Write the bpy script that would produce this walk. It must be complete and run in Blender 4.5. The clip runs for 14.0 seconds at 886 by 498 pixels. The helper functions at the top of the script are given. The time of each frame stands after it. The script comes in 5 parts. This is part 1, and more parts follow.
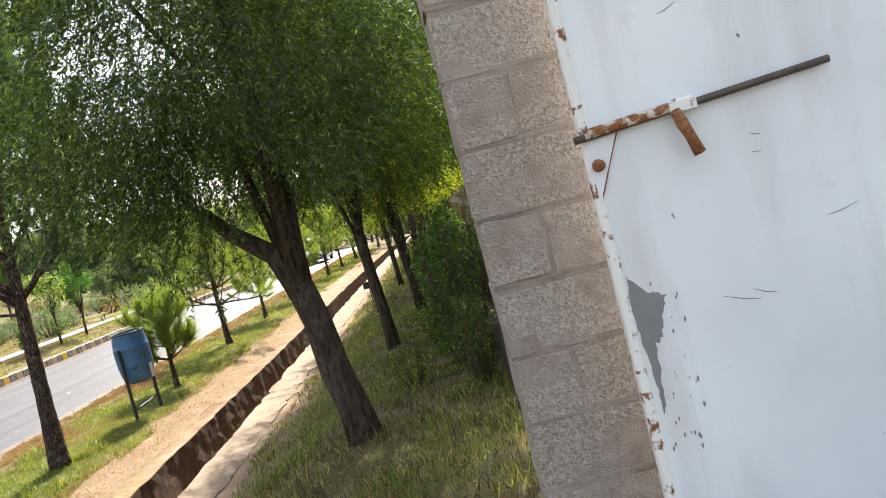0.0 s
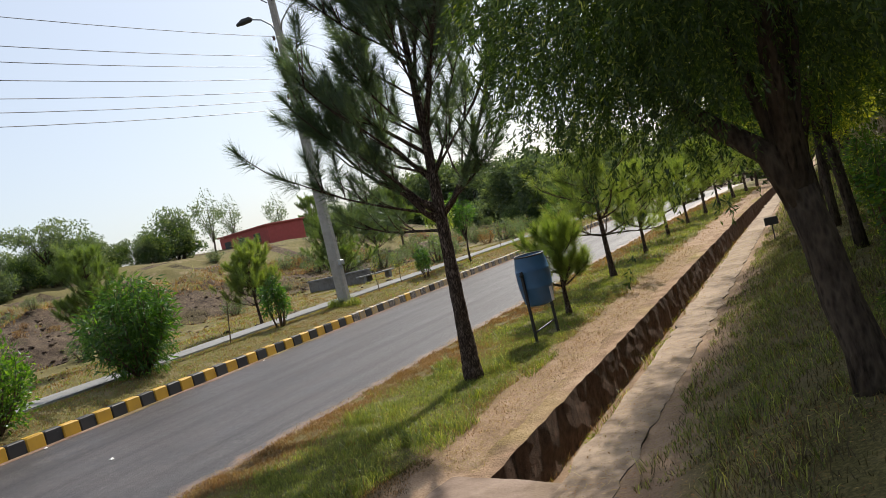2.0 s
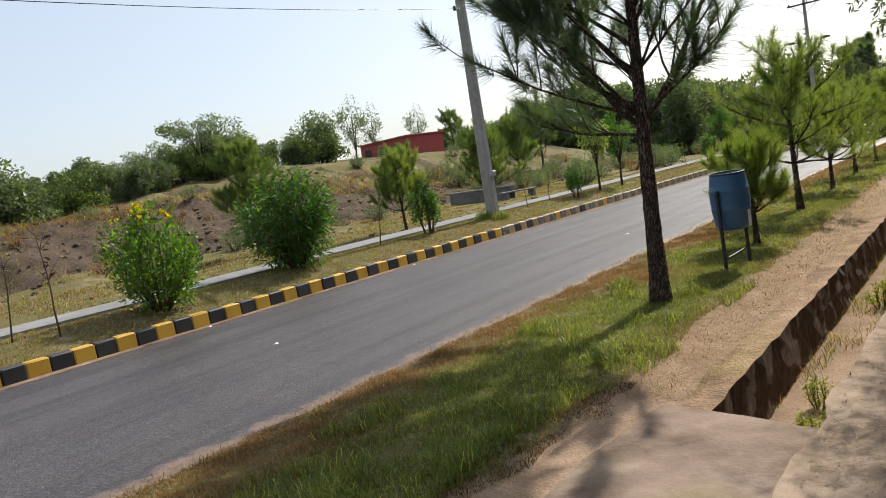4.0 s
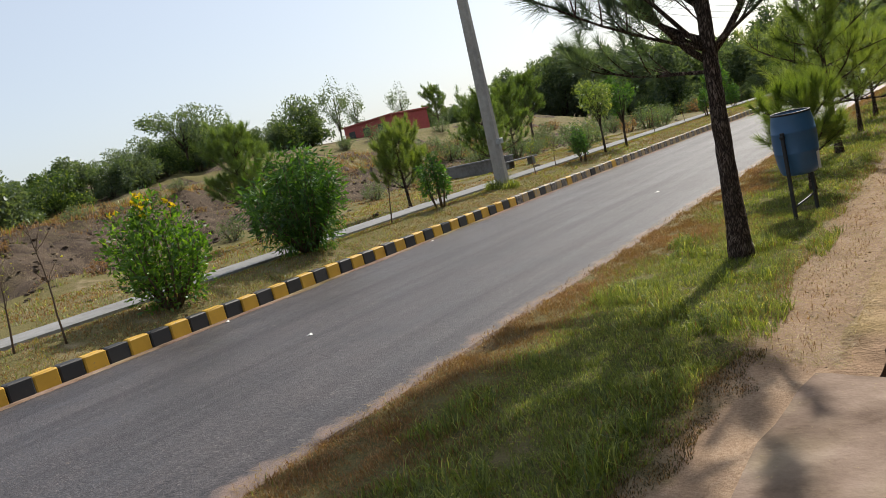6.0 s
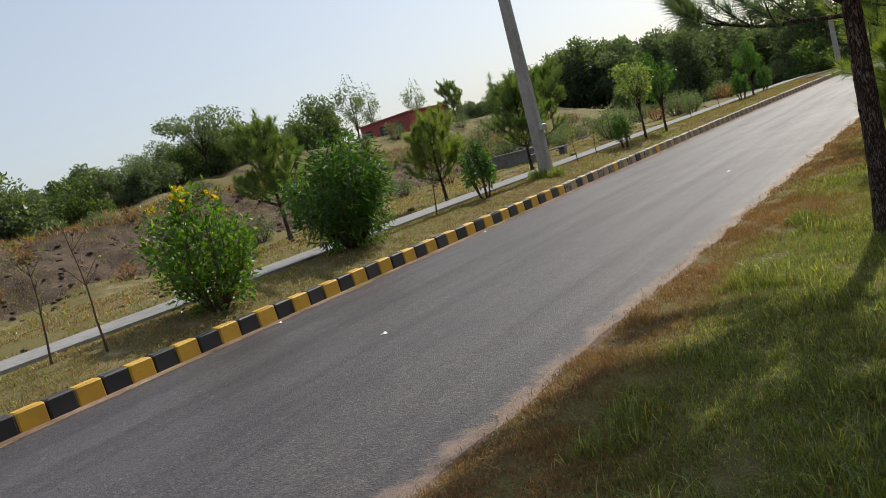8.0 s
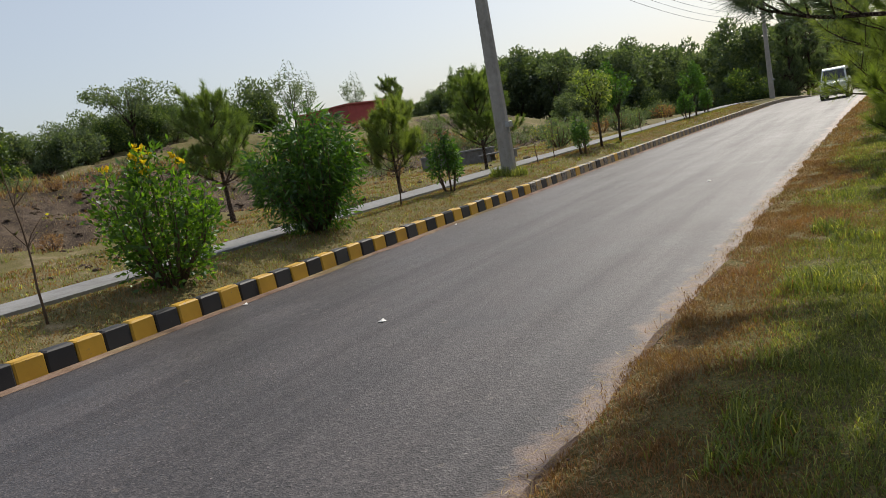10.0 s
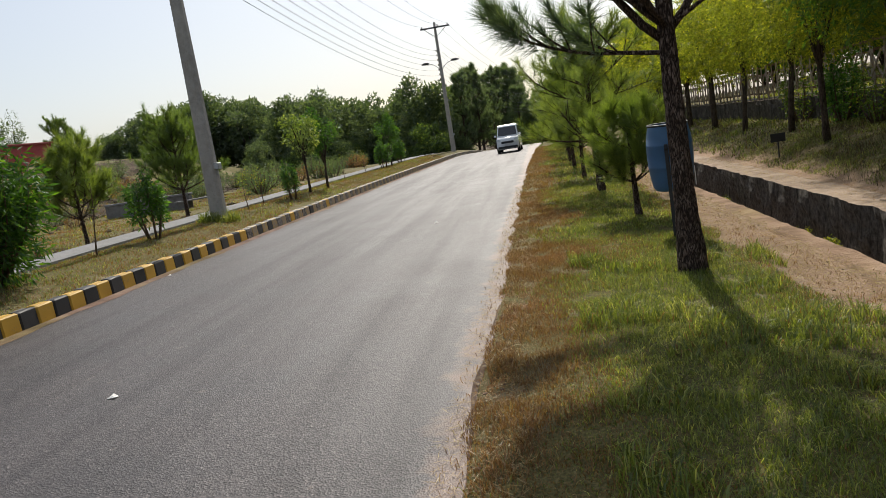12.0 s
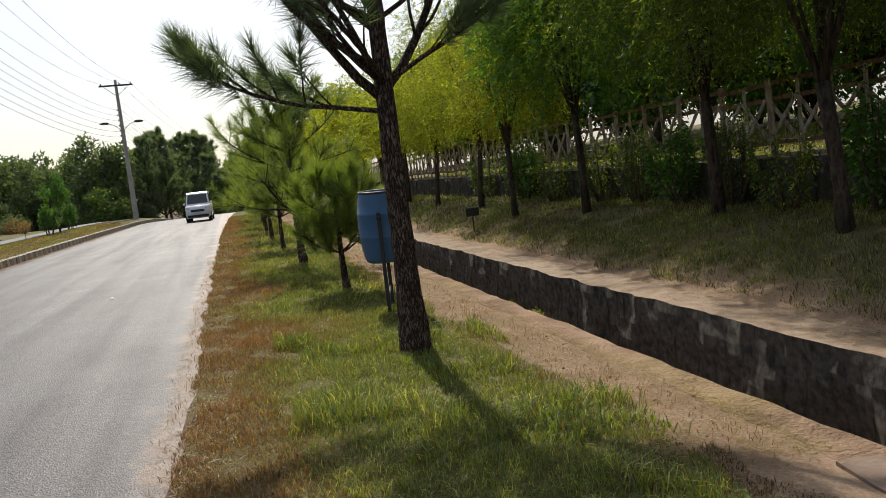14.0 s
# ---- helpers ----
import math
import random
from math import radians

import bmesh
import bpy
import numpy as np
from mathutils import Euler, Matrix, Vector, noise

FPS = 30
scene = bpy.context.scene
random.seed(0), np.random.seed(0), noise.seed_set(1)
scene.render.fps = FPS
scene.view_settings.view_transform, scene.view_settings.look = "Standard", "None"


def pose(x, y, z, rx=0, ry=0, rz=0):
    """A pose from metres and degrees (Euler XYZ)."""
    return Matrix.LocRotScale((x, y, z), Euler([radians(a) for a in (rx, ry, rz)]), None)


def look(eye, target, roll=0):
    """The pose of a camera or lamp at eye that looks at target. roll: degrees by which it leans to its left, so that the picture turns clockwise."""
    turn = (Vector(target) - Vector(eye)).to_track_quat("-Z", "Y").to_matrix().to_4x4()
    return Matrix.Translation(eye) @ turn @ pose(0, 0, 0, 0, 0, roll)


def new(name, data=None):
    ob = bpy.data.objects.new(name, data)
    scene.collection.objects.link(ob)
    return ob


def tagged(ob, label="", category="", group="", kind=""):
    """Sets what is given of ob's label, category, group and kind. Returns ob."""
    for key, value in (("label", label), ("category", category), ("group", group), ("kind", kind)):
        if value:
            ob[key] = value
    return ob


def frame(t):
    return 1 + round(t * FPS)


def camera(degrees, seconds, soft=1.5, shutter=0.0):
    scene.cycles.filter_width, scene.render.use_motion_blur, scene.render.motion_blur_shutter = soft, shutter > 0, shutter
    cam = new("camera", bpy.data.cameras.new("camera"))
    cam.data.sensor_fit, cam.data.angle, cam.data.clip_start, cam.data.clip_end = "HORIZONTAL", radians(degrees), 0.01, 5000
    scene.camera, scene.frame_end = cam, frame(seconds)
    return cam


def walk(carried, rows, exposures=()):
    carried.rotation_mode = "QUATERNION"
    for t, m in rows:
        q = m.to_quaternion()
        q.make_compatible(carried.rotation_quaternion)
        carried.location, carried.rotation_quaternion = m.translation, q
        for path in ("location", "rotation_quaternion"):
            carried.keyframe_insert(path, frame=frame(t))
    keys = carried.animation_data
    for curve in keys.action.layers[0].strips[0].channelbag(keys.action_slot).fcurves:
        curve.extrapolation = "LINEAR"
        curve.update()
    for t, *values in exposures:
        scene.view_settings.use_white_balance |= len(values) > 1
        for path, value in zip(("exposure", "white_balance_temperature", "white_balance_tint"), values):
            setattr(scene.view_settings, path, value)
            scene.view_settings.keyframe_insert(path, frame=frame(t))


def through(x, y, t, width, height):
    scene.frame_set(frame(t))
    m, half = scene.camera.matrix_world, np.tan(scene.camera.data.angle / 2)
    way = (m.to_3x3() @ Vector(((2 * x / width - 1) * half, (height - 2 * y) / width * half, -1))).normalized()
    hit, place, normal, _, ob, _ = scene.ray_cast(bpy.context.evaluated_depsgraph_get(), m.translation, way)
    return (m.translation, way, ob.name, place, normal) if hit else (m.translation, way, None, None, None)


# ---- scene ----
cam = camera(59.81, 14.0, soft=0.8)
PATH = [
    (0, (5.924, -10.402, 2.295), (5.879, -5.413, 1.972), -14.38),
    (0.5, (5.743, -10.196, 2.315), (4.984, -5.257, 2.131), -14.53),
    (1, (5.525, -10.061, 2.281), (4.478, -5.175, 2.112), -14.45),
    (1.5, (5.185, -9.944, 2.268), (3.682, -5.177, 2.134), -13.97),
    (2, (4.915, -9.758, 2.214), (2.668, -5.294, 2.077), -13.57),
    (2.5, (4.617, -9.674, 2.203), (1.642, -5.656, 2.127), -13.19),
    (3, (4.308, -9.681, 2.170), (1.112, -5.835, 2.127), -12.39),
    (3.5, (4.029, -9.638, 2.106), (0.713, -5.916, 1.721), -8.76),
    (3.7, (3.935, -9.560, 2.085), (0.801, -5.689, 1.643), -7.83),
    (5.8, (2.643, -9.090, 2.026), (0.006, -4.873, 1.504), -13.93),
    (6, (2.497, -9.059, 2.001), (-0.445, -5.063, 1.382), -13.24),
    (6.5, (2.151, -9.017, 1.983), (-0.851, -5.065, 1.373), -13.10),
    (7, (1.812, -8.932, 1.953), (-1.044, -4.879, 1.307), -13.12),
    (7.5, (1.463, -8.775, 1.969), (-1.532, -4.820, 1.347), -16.16),
    (7.7, (1.307, -8.723, 1.946), (-1.691, -4.769, 1.338), -15.75),
    (9.8, (-0.121, -8.555, 1.806), (-2.969, -4.496, 1.158), -10.41),
    (10, (-0.246, -8.529, 1.800), (-2.833, -4.307, 1.103), -10.27),
    (10.5, (-0.471, -8.374, 1.778), (-2.045, -3.700, 0.952), -10.35),
    (11, (-0.815, -8.155, 1.749), (-2.434, -3.479, 1.031), -11.07),
    (11.5, (-1.078, -7.990, 1.710), (-2.637, -3.296, 0.976), -10.12),
    (12, (-1.348, -7.817, 1.708), (-2.054, -2.919, 0.995), -9.06),
    (12.5, (-1.458, -7.605, 1.676), (-1.572, -2.670, 0.882), -8.28),
    (13, (-1.442, -7.267, 1.627), (-1.316, -2.321, 0.909), -7.78),
    (13.5, (-1.445, -7.002, 1.642), (-0.899, -2.083, 0.928), -7.01),
    (14, (-1.445, -6.692, 1.613), (-0.158, -1.888, 1.092), -6.47),
]
walk(cam, [(t, look(eye, target, roll)) for t, eye, target, roll in PATH], [(0.0, 1.6), (0.5, 1.6), (1.0, 1.35), (1.5, 0.5), (2.0, 0.38), (2.5, 0.42), (3.0, 0.36), (3.7, 0.4), (5.8, 0.34), (6.0, 0.3), (6.5, 0.12), (7.5, 0.1), (10.0, -0.05), (10.5, -0.1), (11.5, 0.1), (12.5, -0.02), (14.0, 0.06)])

# ---- world and sun ----
SUN_ROT, SUN_ELEV = radians(2.0), radians(44)
world = bpy.data.worlds.new("world")
scene.world = world
world.use_nodes = True
wn = world.node_tree
sky = wn.nodes.new("ShaderNodeTexSky")
sky.sky_type, sky.sun_disc = "NISHITA", False
sky.sun_elevation, sky.sun_rotation = SUN_ELEV, SUN_ROT
sky.air_density, sky.dust_density, sky.ozone_density = 1.0, 2.4, 1.0
clear = wn.nodes["Background"]
clear.inputs["Strength"].default_value = 0.07
wn.links.new(sky.outputs["Color"], clear.inputs["Color"])
haze = wn.nodes.new("ShaderNodeBackground")
haze.inputs["Color"].default_value, haze.inputs["Strength"].default_value = (0.86, 0.92, 1.0, 1), 0.34
both = wn.nodes.new("ShaderNodeAddShader")
wn.links.new(clear.outputs[0], both.inputs[0]), wn.links.new(haze.outputs[0], both.inputs[1])
wn.links.new(both.outputs[0], wn.nodes["World Output"].inputs["Surface"])
sun = new("sun", bpy.data.lights.new("sun", "SUN"))
sun.data.energy, sun.data.angle, sun.data.color = 4.6, radians(0.6), (1.0, 0.94, 0.83)
to_sun = Vector((math.sin(SUN_ROT) * math.cos(SUN_ELEV), math.cos(SUN_ROT) * math.cos(SUN_ELEV), math.sin(SUN_ELEV)))
sun.matrix_world = Matrix.Translation((0, 0, 30)) @ to_sun.to_track_quat("Z", "Y").to_matrix().to_4x4()
scene.view_settings.exposure = 0.0


# ---- materials ----
class Nodes:
    """Short hand for a node material."""

    def __init__(self, name, rough=0.9, metal=0.0, spec=0.3):
        self.mat = bpy.data.materials.new(name)
        self.mat.use_nodes = True
        self.t = self.mat.node_tree
        self.p = self.t.nodes["Principled BSDF"]
        self.p.inputs["Roughness"].default_value = rough
        self.p.inputs["Metallic"].default_value = metal
        self.p.inputs["Specular IOR Level"].default_value = spec
        self.co = self.t.nodes.new("ShaderNodeTexCoord").outputs["Object"]
        self.geo = self.t.nodes.new("ShaderNodeNewGeometry")

    def node(self, kind, **inputs):
        n = self.t.nodes.new(kind)
        for k, v in inputs.items():
            k = k.replace("_", " ")
            if hasattr(v, "links"):
                self.t.links.new(v, n.inputs[k])
            else:
                n.inputs[k].default_value = v
        return n

    def place(self):
        return self.geo.outputs["Position"]

    def noise(self, scale, detail=4.0, at=None, stretch=None, rough=0.55):
        at = at or self.co
        if stretch:
            m = self.node("ShaderNodeMapping", Vector=at, Scale=stretch)
            at = m.outputs["Vector"]
        return self.node("ShaderNodeTexNoise", Vector=at, Scale=scale, Detail=detail, Roughness=rough).outputs["Fac"]

    def ramp(self, fac, *stops):
        n = self.node("ShaderNodeValToRGB", Fac=fac)
        e = n.color_ramp.elements
        while len(e) < len(stops):
            e.new(0.5)
        for el, (pos, col) in zip(e, stops):
            el.position, el.color = pos, (*col, 1) if len(col) == 3 else col
        return n.outputs["Color"]

    def mask(self, fac, lo, hi):
        return self.ramp(fac, (lo, (0, 0, 0)), (hi, (1, 1, 1)))

    def mix(self, fac, a, b, kind="MIX"):
        n = self.t.nodes.new("ShaderNodeMix")
        n.data_type, n.blend_type = "RGBA", kind
        for sock, v in ((n.inputs[0], fac), (n.inputs[6], a), (n.inputs[7], b)):
            if hasattr(v, "links"):
                self.t.links.new(v, sock)
            elif isinstance(v, (int, float)):
                sock.default_value = v
            else:
                sock.default_value = (*v, 1)
        return n.outputs[2]

    def color(self, c):
        if hasattr(c, "links"):
            self.t.links.new(c, self.p.inputs["Base Color"])
        else:
            self.p.inputs["Base Color"].default_value = (*c, 1)
        return self

    def rough(self, c):
        self.t.links.new(c, self.p.inputs["Roughness"])
        return self

    def bump(self, h, strength=0.5, dist=0.02):
        n = self.node("ShaderNodeBump", Height=h, Strength=strength, Distance=dist)
        self.t.links.new(n.outputs["Normal"], self.p.inputs["Normal"])
        return self


def leaf_material(name, dark, light, tip, through=0.45, gloss=0.06):
    m = Nodes(name)
    isl = m.geo.outputs["Random Per Island"]
    big = m.noise(0.8, 3, m.place())
    col = m.ramp(isl, (0.0, dark), (0.6, light), (0.85, light), (1.0, tip))
    col = m.mix(m.mask(big, 0.35, 0.65), col, m.mix(1.0, col, (0.72, 0.8, 0.6), "MULTIPLY"))
    m.color(col)
    d = m.node("ShaderNodeBsdfDiffuse", Color=col)
    tr = m.node("ShaderNodeBsdfTranslucent", Color=m.mix(1.0, col, (1.6, 1.6, 0.65), "MULTIPLY"))
    gl = m.node("ShaderNodeBsdfGlossy", Color=(0.8, 0.85, 0.9, 1), Roughness=0.45)
    a = m.t.nodes.new("ShaderNodeMixShader")
    a.inputs[0].default_value = through
    m.t.links.new(d.outputs[0], a.inputs[1]), m.t.links.new(tr.outputs[0], a.inputs[2])
    b = m.t.nodes.new("ShaderNodeMixShader")
    b.inputs[0].default_value = gloss
    m.t.links.new(a.outputs[0], b.inputs[1]), m.t.links.new(gl.outputs[0], b.inputs[2])
    m.t.links.new(b.outputs[0], m.t.nodes["Material Output"].inputs["Surface"])
    return m.mat


def asphalt():
    """Worn chip-seal: pale and dark stones, bleached and oily lanes, old patches, a dusty edge."""
    m = Nodes("worn_asphalt", 0.6, spec=0.3)
    p = m.place()
    grit = m.node("ShaderNodeTexVoronoi", Vector=p, Scale=75.0)
    fine, mid, chunk = m.noise(150, 2, p), m.noise(0.8, 6, p, rough=0.65), m.noise(34, 4, p, rough=0.75)
    lane = m.noise(1.0, 5, p, (1.5, 0.07, 1))
    c = m.ramp(chunk, (0.36, (0.014, 0.014, 0.016)), (0.5, (0.05, 0.048, 0.052)), (0.62, (0.13, 0.125, 0.125)))
    c = m.mix(0.5, c, m.ramp(grit.outputs["Color"], (0.0, (0.012, 0.012, 0.014)), (0.62, (0.062, 0.06, 0.063)), (0.9, (0.14, 0.135, 0.135)), (1.0, (0.42, 0.40, 0.385))))
    c = m.mix(m.mask(mid, 0.42, 0.68), c, m.mix(1.0, c, (1.3, 1.27, 1.25), "MULTIPLY"))
    c = m.mix(m.mask(lane, 0.46, 0.62), c, m.mix(1.0, c, (0.68, 0.68, 0.71), "MULTIPLY"))
    pits = m.noise(11, 5, p, (1, 0.55, 1), rough=0.7)
    c = m.mix(m.mask(pits, 0.63, 0.69), c, (0.018, 0.017, 0.018))
    c = m.mix(m.mask(m.noise(6, 6, p), 0.66, 0.8), c, (0.20, 0.175, 0.15))
    ex = m.node("ShaderNodeSeparateXYZ", Vector=p).outputs["X"]
    grit_x = m.node("ShaderNodeMath", Value=m.noise(2.5, 6, p, rough=0.7))
    grit_x.operation = "MULTIPLY_ADD"
    grit_x.inputs[1].default_value = 0.9
    m.t.links.new(ex, grit_x.inputs[2])
    c = m.mix(m.node("ShaderNodeMapRange", Value=grit_x.outputs[0], From_Min=-1.78, From_Max=-1.6).outputs["Result"], c, m.ramp(fine, (0.35, (0.10, 0.07, 0.055)), (0.65, (0.30, 0.23, 0.19))))
    m.color(m.mix(1.0, c, (0.88, 0.82, 0.82), "MULTIPLY"))
    m.rough(m.ramp(m.mix(0.5, lane, mid), (0.35, (0.46,) * 3), (0.65, (0.66,) * 3)))
    return m.bump(m.mix(0.5, grit.outputs["Distance"], m.mix(0.5, chunk, pits)), 0.8, 0.008).mat


def soil():
    """Grass-grown earth: straw-littered verge, a trodden dust path beside the drain, patchy field."""
    m = Nodes("grassy_soil", 0.95, spec=0.15)
    p = m.place()
    big, mid, fine, grain = m.noise(0.35, 5, p), m.noise(2.2, 6, p), m.noise(42, 5, p), m.noise(130, 3, p)
    earth = m.ramp(mid, (0.3, (0.12, 0.085, 0.048)), (0.55, (0.19, 0.148, 0.085)), (0.75, (0.27, 0.215, 0.13)))
    grass = m.ramp(fine, (0.3, (0.06, 0.055, 0.02)), (0.5, (0.12, 0.105, 0.038)), (0.72, (0.21, 0.165, 0.07)))
    c = m.mix(m.mask(m.mix(0.5, big, mid), 0.5, 0.66), grass, earth)
    dust = m.ramp(m.mix(0.5, mid, fine), (0.3, (0.19, 0.125, 0.08)), (0.52, (0.33, 0.225, 0.15)), (0.72, (0.46, 0.34, 0.24)))
    dust = m.mix(m.mask(grain, 0.6, 0.72), dust, (0.20, 0.14, 0.09))
    x = m.node("ShaderNodeSeparateXYZ", Vector=p).outputs["X"]
    wob = m.node("ShaderNodeMath", Value=m.noise(1.6, 6, p, rough=0.65))
    wob.operation = "MULTIPLY_ADD"
    wob.inputs[1].default_value = 0.9
    m.t.links.new(x, wob.inputs[2])
    on = m.node("ShaderNodeMapRange", Value=wob.outputs[0], From_Min=1.0, From_Max=1.3).outputs["Result"]
    off = m.node("ShaderNodeMapRange", Value=wob.outputs[0], From_Min=4.3, From_Max=3.9).outputs["Result"]
    both = m.node("ShaderNodeMath")
    both.operation = "MULTIPLY"
    m.t.links.new(on, both.inputs[0]), m.t.links.new(off, both.inputs[1])
    m.color(m.mix(both.outputs[0], c, dust))
    return m.bump(m.mix(0.5, mid, m.mix(0.5, fine, grain)), 0.8, 0.05).mat


def rough_earth(name, dark, mid_c, light, straw=0.62, relief=0.12):
    m = Nodes(name, 0.96, spec=0.12)
    p = m.place()
    mid, fine, big = m.noise(1.7, 7, p, rough=0.65), m.noise(30, 4, p), m.noise(0.25, 4, p)
    c = m.ramp(mid, (0.32, dark), (0.52, mid_c), (0.74, light))
    c = m.mix(m.mask(fine, straw, straw + 0.12), c, (0.34, 0.27, 0.15))
    c = m.mix(m.mask(big, 0.5, 0.62), c, m.mix(1.0, c, (0.85, 0.95, 0.62), "MULTIPLY"))
    m.color(c)
    return m.bump(m.mix(0.4, mid, fine), 0.9, relief).mat


def stone(name, a, b, stain, scale=9.0, streak=0.5, dist=0.03):
    m = Nodes(name, 0.92, spec=0.2)
    p = m.place()
    cell = m.node("ShaderNodeTexVoronoi", Vector=p, Scale=scale * 0.5).outputs["Distance"]
    n1, n2 = m.noise(scale, 6, p), m.noise(scale * 9, 3, p)
    c = m.ramp(n1, (0.3, a), (0.7, b))
    drip = m.noise(scale * 0.9, 5, p, (1, 1, 0.12))
    c = m.mix(m.mask(drip, streak, streak + 0.15), c, stain)
    c = m.mix(m.mask(n2, 0.6, 0.75), c, m.mix(1.0, c, (1.35, 1.3, 1.25), "MULTIPLY"))
    m.color(c)
    return m.bump(m.mix(0.5, m.mix(0.6, cell, n1), n2), 0.8, dist).mat


def concrete(name, base, dirty, grain=60.0):
    m = Nodes(name, 0.88, spec=0.25)
    p = m.place()
    big, mid, fine = m.noise(0.9, 5, p), m.noise(6, 6, p), m.noise(grain, 3, p)
    c = m.mix(m.mask(m.mix(0.5, big, mid), 0.4, 0.62), base, dirty)
    c = m.mix(m.mask(fine, 0.56, 0.75), c, m.mix(1.0, c, (0.62, 0.6, 0.58), "MULTIPLY"))
    m.color(c)
    return m.bump(m.mix(0.5, mid, fine), 0.5, 0.012).mat


def block_face():
    """Porous concrete block, each one a little different, smeared with mortar."""
    m = Nodes("pitted_concrete_block", 0.93, spec=0.2)
    p = m.place()
    tone = m.t.nodes.new("ShaderNodeObjectInfo").outputs["Random"]
    pits = m.noise(95, 4, p, rough=0.8)
    smear, mid = m.noise(5.5, 6, p, rough=0.65), m.noise(17, 5, p)
    c = m.mix(tone, (0.34, 0.28, 0.235), (0.42, 0.36, 0.315))
    c = m.mix(m.ramp(pits, (0.34, (1, 1, 1)), (0.45, (0, 0, 0))), c, (0.15, 0.12, 0.10))
    c = m.mix(m.mask(pits, 0.62, 0.72), c, (0.46, 0.40, 0.35))
    agg = m.node("ShaderNodeTexVoronoi", Vector=p, Scale=125.0)
    c = m.mix(0.5, c, m.ramp(agg.outputs["Color"], (0.15, (0.17, 0.135, 0.115)), (0.5, (0.35, 0.29, 0.25)), (0.85, (0.50, 0.44, 0.385))))
    c = m.mix(m.mask(smear, 0.5, 0.6), c, m.ramp(mid, (0.3, (0.27, 0.215, 0.18)), (0.7, (0.37, 0.31, 0.27))))
    m.color(c)
    return m.bump(m.mix(0.35, m.mix(0.5, pits, agg.outputs["Distance"]), smear), 1.0, 0.02).mat


def paint(name, base, worn, amount=0.6, rough=0.6, scale=14.0):
    m = Nodes(name, rough, spec=0.4)
    p = m.place()
    n, f = m.noise(scale, 7, p, rough=0.7), m.noise(3.0, 4, p)
    c = m.mix(m.mask(f, 0.3, 0.8), base, m.mix(1.0, base, (0.75, 0.73, 0.7), "MULTIPLY"))
    c = m.mix(m.mask(n, amount, amount + 0.05), c, worn)
    m.color(c)
    return m.bump(n, 0.35, 0.006).mat


def bark(name, dark, light, scale=20.0):
    m = Nodes(name, 0.95, spec=0.1)
    n = m.noise(scale, 6, m.co, (1, 1, 0.22))
    plate = m.node("ShaderNodeTexVoronoi", Vector=m.node("ShaderNodeMapping", Vector=m.co, Scale=(1, 1, 0.4)).outputs["Vector"], Scale=scale * 1.3).outputs["Distance"]
    m.color(m.mix(m.mask(m.noise(5, 4), 0.4, 0.7), m.ramp(n, (0.35, dark), (0.68, light)), m.ramp(plate, (0.05, dark), (0.6, light))))
    return m.bump(m.mix(0.5, n, plate), 1.0, 0.03).mat


def pine_bark():
    """Dark furrowed bark with pale grey-brown plates."""
    m = Nodes("plated_pine_bark", 0.95, spec=0.1)
    at = m.node("ShaderNodeMapping", Vector=m.co, Scale=(1, 1, 0.25)).outputs["Vector"]
    warp = m.node("ShaderNodeMix")
    bend_n = m.node("ShaderNodeTexNoise", Vector=at, Scale=14.0, Detail=3.0).outputs["Color"]
    warp.data_type = "VECTOR"
    warp.inputs[0].default_value = 0.12
    m.t.links.new(at, warp.inputs[4]), m.t.links.new(bend_n, warp.inputs[5])
    cell = m.node("ShaderNodeTexVoronoi", Vector=warp.outputs[1], Scale=40.0)
    cell.feature = "DISTANCE_TO_EDGE"
    d = cell.outputs["Distance"]
    flake, fine = m.noise(60, 5, m.co, (1, 1, 0.35), rough=0.75), m.noise(9, 4)
    plate = m.ramp(flake, (0.3, (0.085, 0.062, 0.05)), (0.55, (0.21, 0.155, 0.125)), (0.75, (0.40, 0.33, 0.28)))
    m.color(m.mix(m.mask(d, 0.0, 0.22), (0.028, 0.02, 0.016), m.mix(m.mask(fine, 0.4, 0.65), plate, m.mix(1.0, plate, (0.6, 0.55, 0.52), "MULTIPLY"))))
    return m.bump(m.mix(0.35, m.mask(d, 0.0, 0.2), flake), 1.0, 0.04).mat


def plain(name, c, rough=0.5, metal=0.0, spec=0.4, var=0.2, scale=12.0):
    m = Nodes(name, rough, metal, spec)
    n = m.noise(scale, 5)
    m.color(m.mix(n, m.mix(1.0, c, (1 - var,) * 3, "MULTIPLY"), m.mix(1.0, c, (1 + var,) * 3, "MULTIPLY")))
    return m.bump(n, 0.15, 0.004).mat


ASPHALT, SOIL = asphalt(), soil()
EMBANK = rough_earth("bare_bank_soil", (0.036, 0.026, 0.021), (0.082, 0.058, 0.045), (0.15, 0.115, 0.082), 0.56, 0.2)
DUST_PATH = rough_earth("dry_earth_path", (0.17, 0.11, 0.07), (0.33, 0.22, 0.145), (0.47, 0.34, 0.24), 0.66)
STRAW_EDGE = rough_earth("pale_sandy_edge", (0.09, 0.06, 0.045), (0.19, 0.125, 0.092), (0.31, 0.235, 0.185), 0.7, 0.03)
DRAIN_EARTH = stone("reddish_drain_wall", (0.05, 0.03, 0.02), (0.14, 0.085, 0.058), (0.035, 0.022, 0.016), 9.0, 0.56)
DRAIN_STONE = stone("damp_drain_stone", (0.035, 0.03, 0.026), (0.15, 0.13, 0.11), (0.02, 0.018, 0.016), 14.0, 0.55, 0.08)
